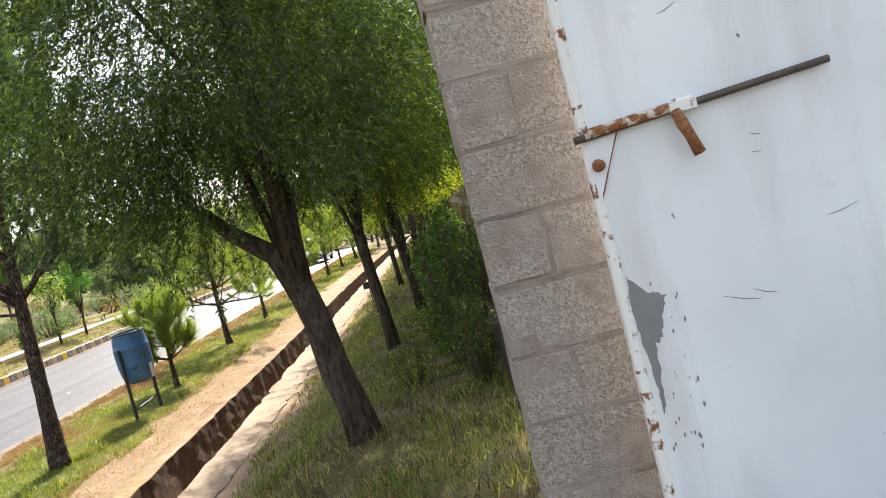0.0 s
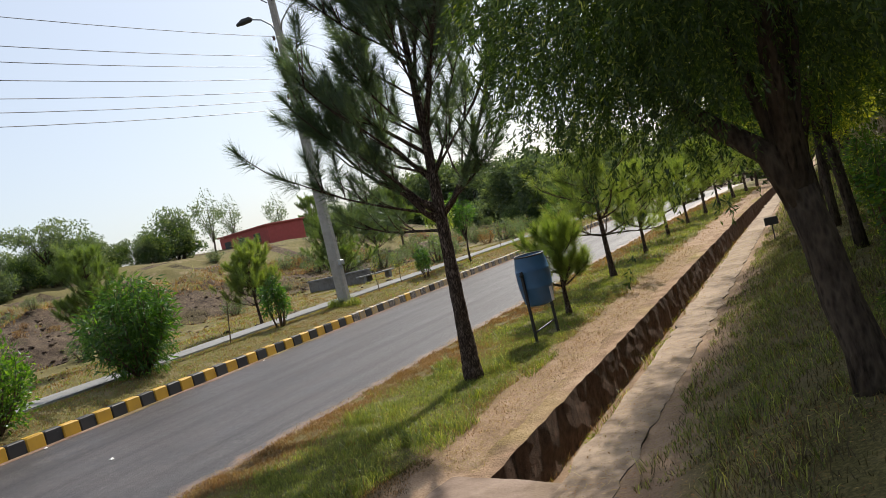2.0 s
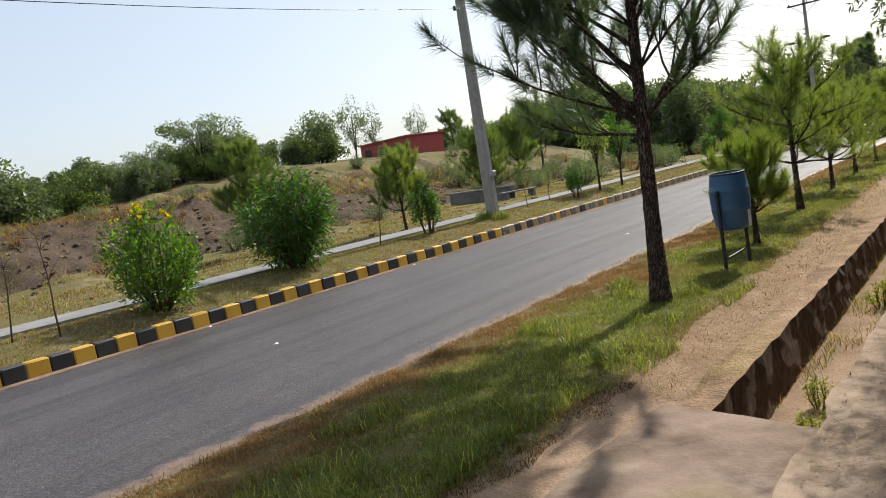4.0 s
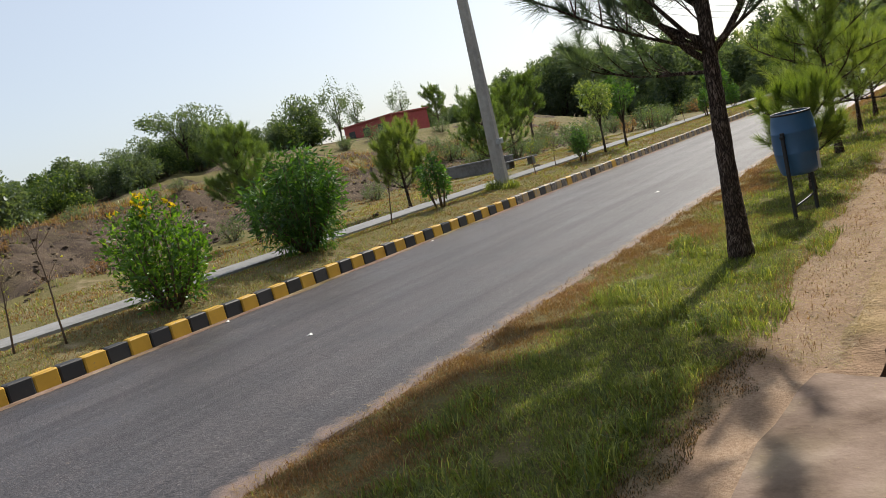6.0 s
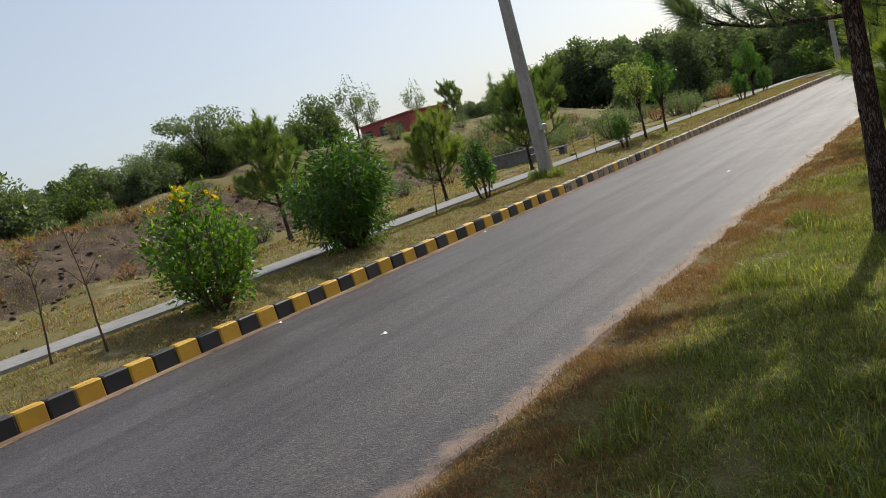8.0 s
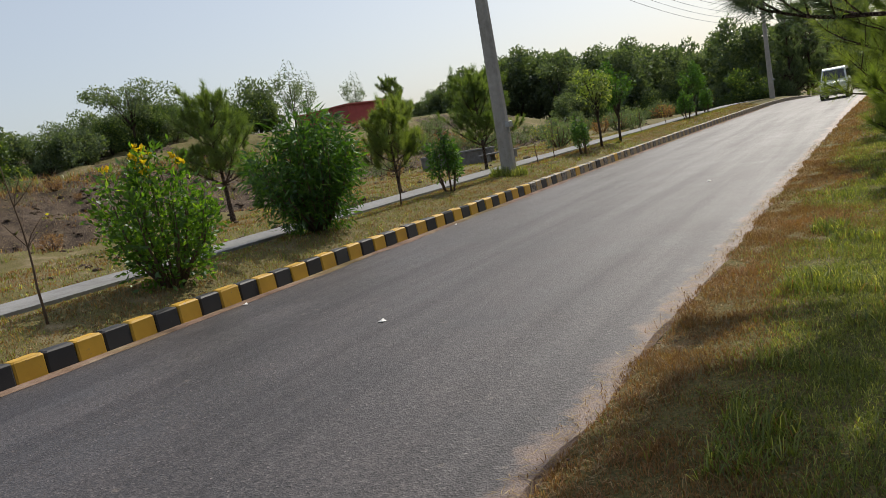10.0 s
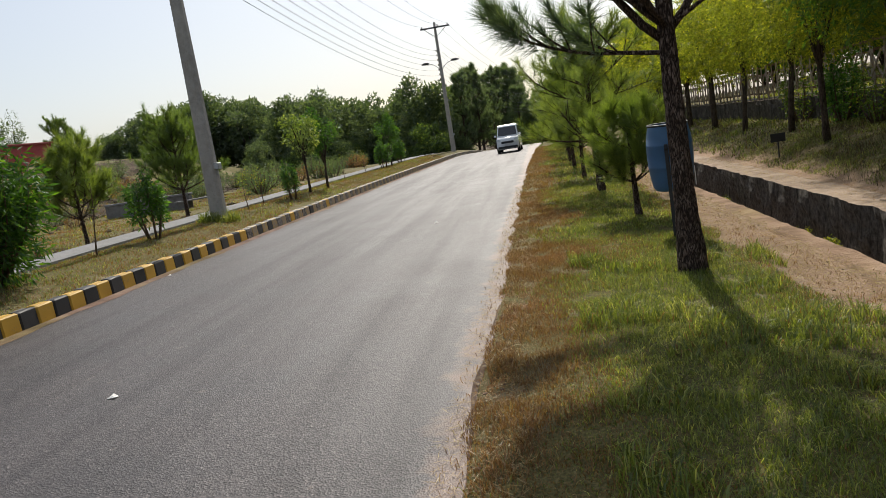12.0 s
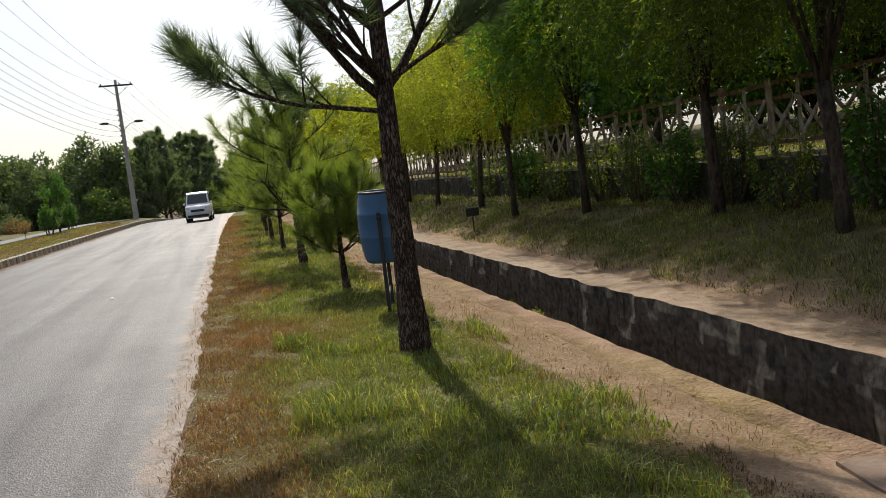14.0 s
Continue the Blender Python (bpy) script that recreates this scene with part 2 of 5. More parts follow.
WALL_STONE = stone("dark_retaining_stone", (0.04, 0.036, 0.032), (0.115, 0.10, 0.086), (0.024, 0.022, 0.02), 6.0, 0.5, 0.05)
COPING = concrete("weathered_coping", (0.36, 0.27, 0.195), (0.20, 0.14, 0.095))
SLAB = rough_earth("earth_strewn_concrete", (0.115, 0.08, 0.06), (0.22, 0.16, 0.125), (0.33, 0.255, 0.205), 0.66, 0.02)
WALKWAY = concrete("grey_walkway_concrete", (0.235, 0.232, 0.23), (0.165, 0.16, 0.155))
POLE_C = concrete("cast_pole_concrete", (0.36, 0.34, 0.31), (0.27, 0.25, 0.225), 40)
BLOCK = block_face()
MORTAR = concrete("grey_mortar", (0.31, 0.255, 0.22), (0.19, 0.15, 0.125), 70)
KERB_Y = paint("faded_yellow_kerb_paint", (0.52, 0.30, 0.03), (0.20, 0.15, 0.09), 0.62)
KERB_B = paint("worn_black_kerb_paint", (0.022, 0.022, 0.025), (0.16, 0.14, 0.12), 0.66)
PINE_BARK = pine_bark()
GREY_BARK = bark("dark_grey_bark", (0.022, 0.017, 0.014), (0.10, 0.078, 0.06), 26)
TWIG = plain("dry_brown_twig", (0.10, 0.065, 0.04), 0.9, var=0.4)
NEEDLE = leaf_material("pine_needles", (0.048, 0.076, 0.044), (0.10, 0.145, 0.08), (0.2, 0.25, 0.13), 0.45, 0.08)
NEEDLE_Y = leaf_material("young_pine_needles", (0.10, 0.14, 0.034), (0.205, 0.26, 0.06), (0.36, 0.40, 0.10), 0.5, 0.06)
BRUSH = leaf_material("weeping_bottlebrush_leaves", (0.03, 0.052, 0.018), (0.068, 0.108, 0.03), (0.26, 0.30, 0.07), 0.48, 0.03)
LIME = leaf_material("lime_bottlebrush_leaves", (0.04, 0.07, 0.014), (0.105, 0.155, 0.022), (0.42, 0.43, 0.04), 0.54, 0.03)
BRUSH_Y = leaf_material("yellowing_leaves", (0.09, 0.12, 0.018), (0.26, 0.28, 0.028), (0.62, 0.55, 0.04), 0.64, 0.03)
BROAD = leaf_material("broad_green_leaves", (0.03, 0.075, 0.013), (0.068, 0.15, 0.02), (0.16, 0.28, 0.033), 0.5, 0.04)
BROAD_L = leaf_material("bright_broad_leaves", (0.042, 0.092, 0.014), (0.095, 0.185, 0.022), (0.24, 0.36, 0.04), 0.6, 0.04)
# Distance haze put into the leaf colour: paler, greyer greens for far plants.
BROAD_HAZE = leaf_material("haze_paled_leaves", (0.06, 0.088, 0.056), (0.115, 0.15, 0.088), (0.2, 0.235, 0.125), 0.52, 0.04)
NEEDLE_HAZE = leaf_material("haze_paled_needles", (0.075, 0.105, 0.075), (0.13, 0.17, 0.115), (0.2, 0.24, 0.15), 0.55, 0.04)
NEEDLE_M = leaf_material("sunlit_pine_needles", (0.07, 0.11, 0.03), (0.15, 0.21, 0.055), (0.26, 0.33, 0.09), 0.5, 0.06)
GRASS_G = leaf_material("green_grass_blades", (0.068, 0.095, 0.022), (0.225, 0.25, 0.055), (0.56, 0.52, 0.17), 0.46, 0.04)
GRASS_D = leaf_material("dry_straw_grass", (0.14, 0.062, 0.03), (0.29, 0.148, 0.07), (0.48, 0.32, 0.18), 0.36, 0.03)
GRASS_P = leaf_material("bleached_straw", (0.22, 0.14, 0.075), (0.36, 0.25, 0.14), (0.52, 0.40, 0.25), 0.3, 0.03)
GRASS_M = leaf_material("matted_dead_grass", (0.05, 0.038, 0.024), (0.11, 0.085, 0.05), (0.2, 0.155, 0.09), 0.25, 0.02)
PETAL = leaf_material("yellow_petals", (0.6, 0.38, 0.01), (0.75, 0.5, 0.02), (0.85, 0.62, 0.05), 0.4, 0.03)
BLUE = paint("scuffed_blue_plastic", (0.05, 0.135, 0.27), (0.12, 0.2, 0.31), 0.68, 0.42, 9.0)
DARK_METAL = plain("dark_painted_steel", (0.035, 0.035, 0.037), 0.55, 0.3)
GREY_STEEL = plain("grey_galvanised_steel", (0.32, 0.33, 0.34), 0.45, 0.7)
WIRE = plain("dull_wire", (0.09, 0.09, 0.10), 0.5, 0.4)
RED_WALL = paint("red_painted_wall", (0.34, 0.055, 0.05), (0.24, 0.10, 0.08), 0.62)


# ---- building helpers ----
class Geo:
    """Collects vertices and faces for one mesh."""

    def __init__(self):
        self.v, self.f = [], []

    def add(self, verts, faces):
        n = len(self.v)
        self.v += [tuple(p) for p in verts]
        self.f += [tuple(n + i for i in q) for q in faces]
        return self

    def box(self, x0, x1, y0, y1, z0, z1, b=0.0):
        """A box; b chamfers its four upright edges and its top."""
        if b <= 0:
            vs = [(x, y, z) for z in (z0, z1) for x, y in ((x0, y0), (x1, y0), (x1, y1), (x0, y1))]
            return self.add(vs, [(3, 2, 1, 0), (4, 5, 6, 7), (0, 1, 5, 4), (1, 2, 6, 5), (2, 3, 7, 6), (3, 0, 4, 7)])

        def ring(d, z):
            return [(x0 + d + b, y0 + d, z), (x1 - d - b, y0 + d, z), (x1 - d, y0 + d + b, z), (x1 - d, y1 - d - b, z),
                    (x1 - d - b, y1 - d, z), (x0 + d + b, y1 - d, z), (x0 + d, y1 - d - b, z), (x0 + d, y0 + d + b, z)]
        vs = ring(0, z0) + ring(0, z1 - b) + ring(b, z1)
        fs = [tuple(range(7, -1, -1)), tuple(range(16, 24))]
        for k in (0, 8):
            fs += [(k + i, k + (i + 1) % 8, k + 8 + (i + 1) % 8, k + 8 + i) for i in range(8)]
        return self.add(vs, fs)

    def tube(self, pts, radii, n=8, cap=True, wob=0.0, seed=0):
        rnd = random.Random(seed)
        pts = [Vector(p) for p in pts]
        side = None
        rings = []
        for i, p in enumerate(pts):
            d = (pts[min(i + 1, len(pts) - 1)] - pts[max(i - 1, 0)]).normalized()
            if side is None:
                side = d.orthogonal().normalized()
            side = (side - d * side.dot(d)).normalized()
            up = d.cross(side)
            r = radii[i] if isinstance(radii, (list, tuple)) else radii
            rings += [p + (side * math.cos(2 * math.pi * k / n) + up * math.sin(2 * math.pi * k / n)) * r * (1 + wob * rnd.uniform(-1, 1)) for k in range(n)]
        fs = []
        for i in range(len(pts) - 1):
            fs += [(i * n + k, i * n + (k + 1) % n, (i + 1) * n + (k + 1) % n, (i + 1) * n + k) for k in range(n)]
        if cap:
            fs += [tuple(range(n - 1, -1, -1)), tuple(range((len(pts) - 1) * n, len(pts) * n))]
        return self.add(rings, fs)

    def lathe(self, profile, n=24, cx=0.0, cy=0.0):
        vs, fs = [], []
        for r, z in profile:
            vs += [(cx + r * math.cos(2 * math.pi * k / n), cy + r * math.sin(2 * math.pi * k / n), z) for k in range(n)]
        for i in range(len(profile) - 1):
            fs += [(i * n + k, i * n + (k + 1) % n, (i + 1) * n + (k + 1) % n, (i + 1) * n + k) for k in range(n)]
        return self.add(vs, fs)

    def mesh(self, name, mat, smooth=False):
        me = bpy.data.meshes.new(name)
        me.from_pydata(self.v, [], self.f)
        me.materials.append(mat)
        if smooth:
            me.polygons.foreach_set("use_smooth", [True] * len(me.polygons))
        me.update()
        return me


def fast_mesh(name, verts, size, mat):
    """A mesh of many loose faces with size corners each, from an array of corners."""
    verts = np.asarray(verts, dtype=np.float32).reshape(-1, 3)
    n = len(verts)
    me = bpy.data.meshes.new(name)
    me.vertices.add(n)
    me.vertices.foreach_set("co", verts.ravel())
    me.loops.add(n)
    me.loops.foreach_set("vertex_index", np.arange(n, dtype=np.int32))
    me.polygons.add(n // size)
    me.polygons.foreach_set("loop_start", np.arange(0, n, size, dtype=np.int32))
    me.materials.append(mat)
    me.update(calc_edges=True)
    return me


def thing(name, label, category, group="", kind="", at=None):
    ob = new(name)
    ob.empty_display_size = 0.2
    if at is not None:
        ob.matrix_world = at
    return tagged(ob, label, category, group, kind)


def part(name, data, parent, label="", at=None):
    """Links a mesh as one part under a thing or part."""
    ob = new(name, data)
    ob.parent = parent
    if at is not None:
        ob.matrix_basis = at
    if label:
        ob["label"] = label
    return ob


def smooth(a, b, x):
    t = min(max((x - a) / (b - a), 0.0), 1.0)
    return t * t * (3 - 2 * t)


def bend(y):
    """How far the road has swung to the right at y."""
    return 0.0005 * max(y - 15.0, 0.0) ** 2 if y < 120 else 5.51 + 0.105 * (y - 120)


def dip(y):
    """How far the land drops beyond the crest of the road."""
    return -0.0012 * min(max(y - 50.0, 0.0), 60.0) ** 2


# ---- the lie of the land ----
PROFILE = [(-2500, 14), (-300, 12), (-90, 7.5), (-56, 5.6), (-40, 3.9), (-31, 2.75), (-29, 2.62), (-25.5, 1.5), (-22.5, 0.6), (-20, 0.4), (-15, 0.34), (-12.8, 0.40),
           (-12.5, 0.44), (-11.0, 0.44), (-10.0, 0.47), (-8.98, 0.25), (-8.80, 0.22), (-8.78, -0.05), (-1.99, -0.05), (-1.93, 0.0), (-1.0, 0.012), (0.0, 0.0), (1.2, -0.09),
           (1.50, -0.13), (1.52, -0.75), (2.80, -0.75), (2.82, -0.03), (3.08, 0.0), (3.4, 0.06), (4.3, 0.32), (5.0, 0.50), (6.12, 0.58), (6.35, 0.62),
           (6.4, 1.1), (9, 1.25), (14, 1.7), (30, 2.6), (2500, 4)]
PX, PZ = [p[0] for p in PROFILE], [p[1] for p in PROFILE]


def ground(x, y):
    u = x - bend(y)
    if u < -14:
        u = -14 + (u + 14) * (1 - 0.35 * smooth(12, 45, y))
    z = float(np.interp(u, PX, PZ)) + dip(y)
    if u > 3.4:
        z += 0.2 * smooth(-1.0, -5.0, y) * smooth(3.4, 4.6, u) * (1 - smooth(6.3, 6.5, u))
    if u > 6.2:
        z = min(z, 0.8 + 2.0 * smooth(-7.9, -7.0, y)) if y < -7.0 else z
    if u < -19:
        a = smooth(-19, -24, u) * (1 - smooth(-60, -120, u)) * (1 - 0.75 * smooth(24, 38, y))
        z += a * (0.25 * noise.noise((x * 0.14, y * 0.11, 1)) + 0.5 * noise.noise((x * 0.5, y * 0.42, 4)) + 0.34 * noise.noise((x * 1.3, y * 1.1, 9)))
        z += (2.5 - z) * smooth(-31, -38, u) * smooth(24, 10, y) * (1 - smooth(-120, -200, u))
        z += 1.5 * smooth(-30, -38, x) * smooth(20, 34, y) * (1 - smooth(60, 78, y))
    elif u < -12.8:
        z += 0.07 * noise.noise((x * 0.8, y * 0.8, 3)) + 0.05 * noise.noise((x * 2.3, y * 2.3, 3)) - 0.2 * smooth(-12.9, -13.6, u) * smooth(-15.5, -14.2, u)
    elif 3.4 < u < 6.2 or -1.9 < u < 1.1:
        z += 0.02 * noise.noise((x * 1.7, y * 1.7, 2))
    return z


def sheet(name, xs, ys, height, mat, curved=True):
    vs = [((x + bend(y)) if curved else x, y, height((x + bend(y)) if curved else x, y)) for y in ys for x in xs]
    n = len(xs)
    fs = [(j * n + i, j * n + i + 1, (j + 1) * n + i + 1, (j + 1) * n + i) for j in range(len(ys) - 1) for i in range(n - 1)]
    g = Geo()
    g.v, g.f = vs, fs
    return g.mesh(name, mat, True)


def span(a, b, step):
    n = max(1, round((b - a) / step))
    return [a + (b - a) * i / n for i in range(n)]


YS = [-2500, -600, -200, -80, -40] + span(-24, 30, 0.45) + span(30, 70, 1.0) + span(70, 130, 3.0) + [130, 150, 200, 300, 600, 1200, 2500]
XS = sorted(set([-2500, -1000, -500, -300, -200, -150, -120, -100, -80, -70] + span(-62, -34, 1.4) + span(-34, -12.8, 0.45) + [-12.8, -12.5, -11.0, -10.5, -10, -9.5, -8.98, -8.8, -8.78, -6, -4,
                 -1.99, -1.93] + span(-1.6, 1.2, 0.35) + [1.2, 1.35, 1.50, 1.52, 2.80, 2.82, 3.08, 3.25, 3.4, 3.6] + span(3.9, 6.0, 0.35) + [6.12, 6.35, 6.4, 7, 8, 10, 14, 20, 30, 60, 120, 300, 800, 2500]))
gm = sheet("ground", XS, YS, ground, SOIL)
gm.materials.append(EMBANK)
for poly in gm.polygons:
    c = poly.center
    u = c.x - bend(c.y)
    if u < -21.8 and (u > -30.5 or noise.noise((c.x * 0.3, c.y * 0.3, 5)) > 0.1):
        poly.material_index = 1
tagged(new("ground", gm), "uneven earth with patchy grass rising to a bare bank", "ground", kind="structure")


def road_z(x, y):
    u = x - bend(y) + 5.3
    return dip(y) + (0.004 + 0.02 * (1 - (u / 3.33) ** 2) if abs(u) < 3.33 else 0.0)


RY = span(-60, 30, 0.3) + span(30, 130, 1.5) + [130, 150, 200, 300]
rnd = random.Random(3)
g = Geo()
RXS = [-8.66, -8.2, -7.4, -6.4, -5.3, -4.2, -3.2, -2.5, None]
for y in RY:
    edge = -1.96 + 0.12 * noise.noise((0.3, y * 0.7, 0)) + 0.035 * noise.noise((0.3, y * 2.9, 0)) + 0.015 * noise.noise((0.9, y * 7.0, 0))
    g.v += [((edge if x is None else x) + bend(y), y, road_z((edge if x is None else x) + bend(y), y)) for x in RXS]
    g.v.append((edge + 0.03 + bend(y), y, dip(y) - 0.04))
n = len(RXS) + 1
g.f = [(j * n + i, j * n + i + 1, (j + 1) * n + i + 1, (j + 1) * n + i) for j in range(len(RY) - 1) for i in range(n - 1)]
tagged(new("road", g.mesh("road", ASPHALT)), "worn grey asphalt road with a ragged crumbling edge", "road", kind="structure")

# sandy fringe along the far side of the road
g = Geo()
for y in span(-40, 50, 0.3):
    w = 0.12 * noise.noise((1.4, y * 0.8, 3)) + 0.07 * noise.noise((1.4, y * 3, 3))
    g.v += [(x + bend(y), y, road_z(x + bend(y), y) + lift) for x, lift in ((-8.62, 0.006), (-8.48, 0.014), (-8.34 + w, 0.003))]
k = len(g.v) // 3
g.f = [(j * 3 + i, j * 3 + i + 1, j * 3 + i + 4, j * 3 + i + 3) for j in range(k - 1) for i in range(2)]
tagged(new("gutter_dust", g.mesh("gutter_dust", STRAW_EDGE, True)), "pale sandy strip of grit along the asphalt", "verge", kind="structure")

# grey walkway behind the far verge
g = Geo()
for y in span(-60, 110, 0.8):
    z = dip(y) + 0.50 + 0.012 * noise.noise((1, y * 0.4, 1))
    g.v += [(-12.42 + bend(y), y, z - 0.12), (-12.42 + bend(y), y, z), (-11.05 + bend(y), y, z), (-11.05 + bend(y), y, z - 0.12)]
k = len(g.v) // 4
g.f = [(j * 4 + i, j * 4 + i + 1, j * 4 + i + 5, j * 4 + i + 4) for j in range(k - 1) for i in range(3)]
tagged(new("walkway", g.mesh("walkway", WALKWAY)), "narrow grey concrete footpath beside the road", "path", kind="structure")

# drain walls
def rough_wall(name, x0, x1, y0, y1, zb, zt, mat, label, step=0.22, rows=5, amp=0.03, lip=None, top=None):
    """A rough masonry wall along the road, its face towards both sides, its top a little uneven."""
    g = Geo()
    ys = span(y0, y1, step) + [y1]
    for y in ys:
        ring = []
        for i in range(rows + 1):
            z = zb + (zt - zb) * i / rows
            ring.append((x0 + amp * (noise.noise((y * 2.3, z * 3.1, x0)) + 0.6 * noise.noise((y * 6, z * 7, x0))), z))
        tz = 0.4 * amp * noise.noise((y * 1.7, 0, x1))
        ring[-1] = (ring[-1][0], zt + tz)
        for i in range(rows + 1):
            z = zt + (zb - zt) * i / rows
            ring.append((x1 + amp * (noise.noise((y * 2.3, z * 3.1, x1 + 3)) + 0.6 * noise.noise((y * 6, z * 7, x1 + 3))), z + (tz if i == 0 else 0)))
        g.v += [(x + bend(y), y, z + dip(y)) for x, z in ring]
    m = 2 * rows + 2
    for j in range(len(ys) - 1):
        g.f += [(j * m + i, (j + 1) * m + i, (j + 1) * m + i + 1, j * m + i + 1) for i in range(m - 1)]
    g.f += [tuple(range(m)), tuple(reversed(range((len(ys) - 1) * m, len(ys) * m)))]
    me = g.mesh(name, mat)
    if top:
        me.materials.append(top)
        for p in me.polygons:
            if abs(p.normal.z) > 0.7:
                p.material_index = 1
    return tagged(new(name, me), label, "wall", kind="structure")


rough_wall("drain_wall_west", 1.36, 1.70, -40, 100, -0.8, -0.115, DRAIN_EARTH, "dark damp stone wall of a roadside drain", amp=0.035, top=DUST_PATH)
rough_wall("drain_wall_east", 2.60, 3.12, -40, 100, -0.8, 0.02, DRAIN_STONE, "dark stone drain wall with a broad pale mortar top", step=0.11, rows=8, amp=0.06, top=COPING)
rough_wall("retaining_wall", 6.14, 6.72, -7.86, 90, 0.3, 1.22, WALL_STONE, "dark rough stone retaining wall under a fence", rows=7, amp=0.055, top=EMBANK)

# concrete ramp over the drain to the gate
pts = [(1.1, -14), (1.1, -9), (1.15, -6.0), (1.2, -4.7), (1.3, -3.55), (1.6, -3.6), (2.0, -3.7), (2.68, -3.9), (3.4, -4.9), (4.0, -7.4), (4.6, -7.9), (6.1, -8.3), (6.1, -14)]


def ramp_z(x, y):
    z = -0.07 + 0.87 * smooth(2.5, 6.0, x) + 0.012 * noise.noise((x, y, 3))
    return max(z, ground(x, y) + 0.08) if x > 3.1 else z


g = Geo()
cx, cy = 3.0, -9.5
rings = []
for k, f in enumerate((1.0, 0.93, 0.8, 0.6, 0.35, 0.1)):
    ring = []
    for i in range(len(pts)):
        for s in range(4):
            a, b = pts[i], pts[(i + 1) % len(pts)]
            x, y = a[0] + (b[0] - a[0]) * s / 4, a[1] + (b[1] - a[1]) * s / 4
            if k == 0:
                x, y = x + 0.05 * noise.noise((x * 3, y * 3, 1)), y + 0.05 * noise.noise((x * 3, y * 3, 8))
            ring.append((cx + (x - cx) * f, cy + (y - cy) * f))
    rings.append(ring)
m = len(rings[0])
g.v += [(x, y, ramp_z(x, y) - 0.3) for x, y in rings[0]]
for k, ring in enumerate(rings):
    g.v += [(x, y, ramp_z(x, y) - (0.012 if k == 0 else 0)) for x, y in ring]
for k in range(len(rings)):
    g.f += [(k * m + i, k * m + (i + 1) % m, (k + 1) * m + (i + 1) % m, (k + 1) * m + i) for i in range(m)]
g.f.append(tuple(len(rings) * m + i for i in range(m)))
tagged(new("driveway", g.mesh("driveway", SLAB)), "dusty concrete ramp bridging the drain to a gate", "driveway", kind="structure")


# ---- gate pillar of concrete blocks ----
def block_mesh(w, d, h, seed):
    """A block with worn, uneven edges."""
    rnd = random.Random(seed)
    g = Geo().box(-w / 2, w / 2, -d / 2, d / 2, 0, h, 0.008)
    g.v = [(x + rnd.uniform(-0.007, 0.004), y + rnd.uniform(-0.004, 0.006), z + rnd.uniform(-0.008, 0.008)) for x, y, z in g.v]
    return g.mesh("block", BLOCK)


PILLAR = (6.02, 6.39, -8.13, -7.76)
pillar = tagged(new("gate_pillar", Geo().box(PILLAR[0] + 0.006, PILLAR[1] - 0.006, PILLAR[2] + 0.006, PILLAR[3] - 0.006, 0.5, 3.46).mesh("gate_pillar", MORTAR)),
                "rough pillar of pitted concrete blocks beside a gate", "pillar", kind="structure")
full = [block_mesh(0.366, 0.178, 0.192, k) for k in range(4)]
half = [block_mesh(0.178, 0.366, 0.192, 9 + k) for k in range(4)]
for k in range(14):
    z = 0.528 + 0.21 * k
    for side in (-1, 1):
        if k % 2:
            m = pose(6.205 + 0.0935 * side, -7.945, z, 0, 0, 180 * (k % 3))
        else:
            m = pose(6.205, -7.945 + 0.0935 * side, z, 0, 0, 90 + 90 * side)
        part("block", (half if k % 2 else full)[(k + side) % 4], pillar, at=m)
# mortar squeezed out of the joints and smeared over the faces
rnd = random.Random(17)
for k in range(14):
    z = 0.522 + 0.21 * k
    g = Geo()
    for i in range(13):
        f = i / 12
        bulge, h = 0.012 * noise.noise((f * 5, k, 2)), 0.008 + 0.016 * abs(noise.noise((f * 3, k, 7)))
        g.v += [(PILLAR[0] + 0.37 * f, PILLAR[2] + 0.012, z - h), (PILLAR[0] + 0.37 * f, PILLAR[2] - bulge, z - h * 0.3 + 0.006 * noise.noise((f * 6, k, 1))), (PILLAR[0] + 0.37 * f, PILLAR[2] + 0.012, z + h)]
    g.f = [(3 * i + q, 3 * i + q + 3, 3 * i + q + 4, 3 * i + q + 1) for i in range(12) for q in range(2)]
    part("mortar_joint", g.mesh("mortar_joint", MORTAR, True), pillar)


# ---- steel gate ----
def gate_paint():
    m = Nodes("chipped_white_gate_paint", 0.5, spec=0.4)
    p = m.place()
    big, mid = m.noise(1.6, 4, p), m.noise(7, 5, p)
    c = m.ramp(big, (0.3, (0.60, 0.61, 0.63)), (0.7, (0.72, 0.73, 0.735)))
    streak = m.noise(5, 6, p, (1, 1, 0.15))
    c = m.mix(m.mask(streak, 0.5, 0.75), c, (0.52, 0.51, 0.49))
    fleck = m.noise(34, 2, p, (1, 1, 0.6))
    c = m.mix(m.mask(fleck, 0.745, 0.755), c, (0.2, 0.19, 0.18))
    c = m.mix(m.mask(mid, 0.66, 0.8), c, (0.60, 0.57, 0.52))
    m.color(c)
    return m.bump(m.mix(0.5, big, mid), 0.2, 0.01).mat


def rusty(name, paint_c, amount):
    m = Nodes(name, 0.75, spec=0.3)
    p = m.place()
    n, f = m.noise(28, 6, p), m.noise(90, 3, p)
    c = m.ramp(f, (0.3, (0.12, 0.045, 0.018)), (0.7, (0.30, 0.13, 0.05)))
    m.color(m.mix(m.mask(n, amount, amount + 0.08), c, paint_c))
    return m.bump(n, 0.5, 0.004).mat


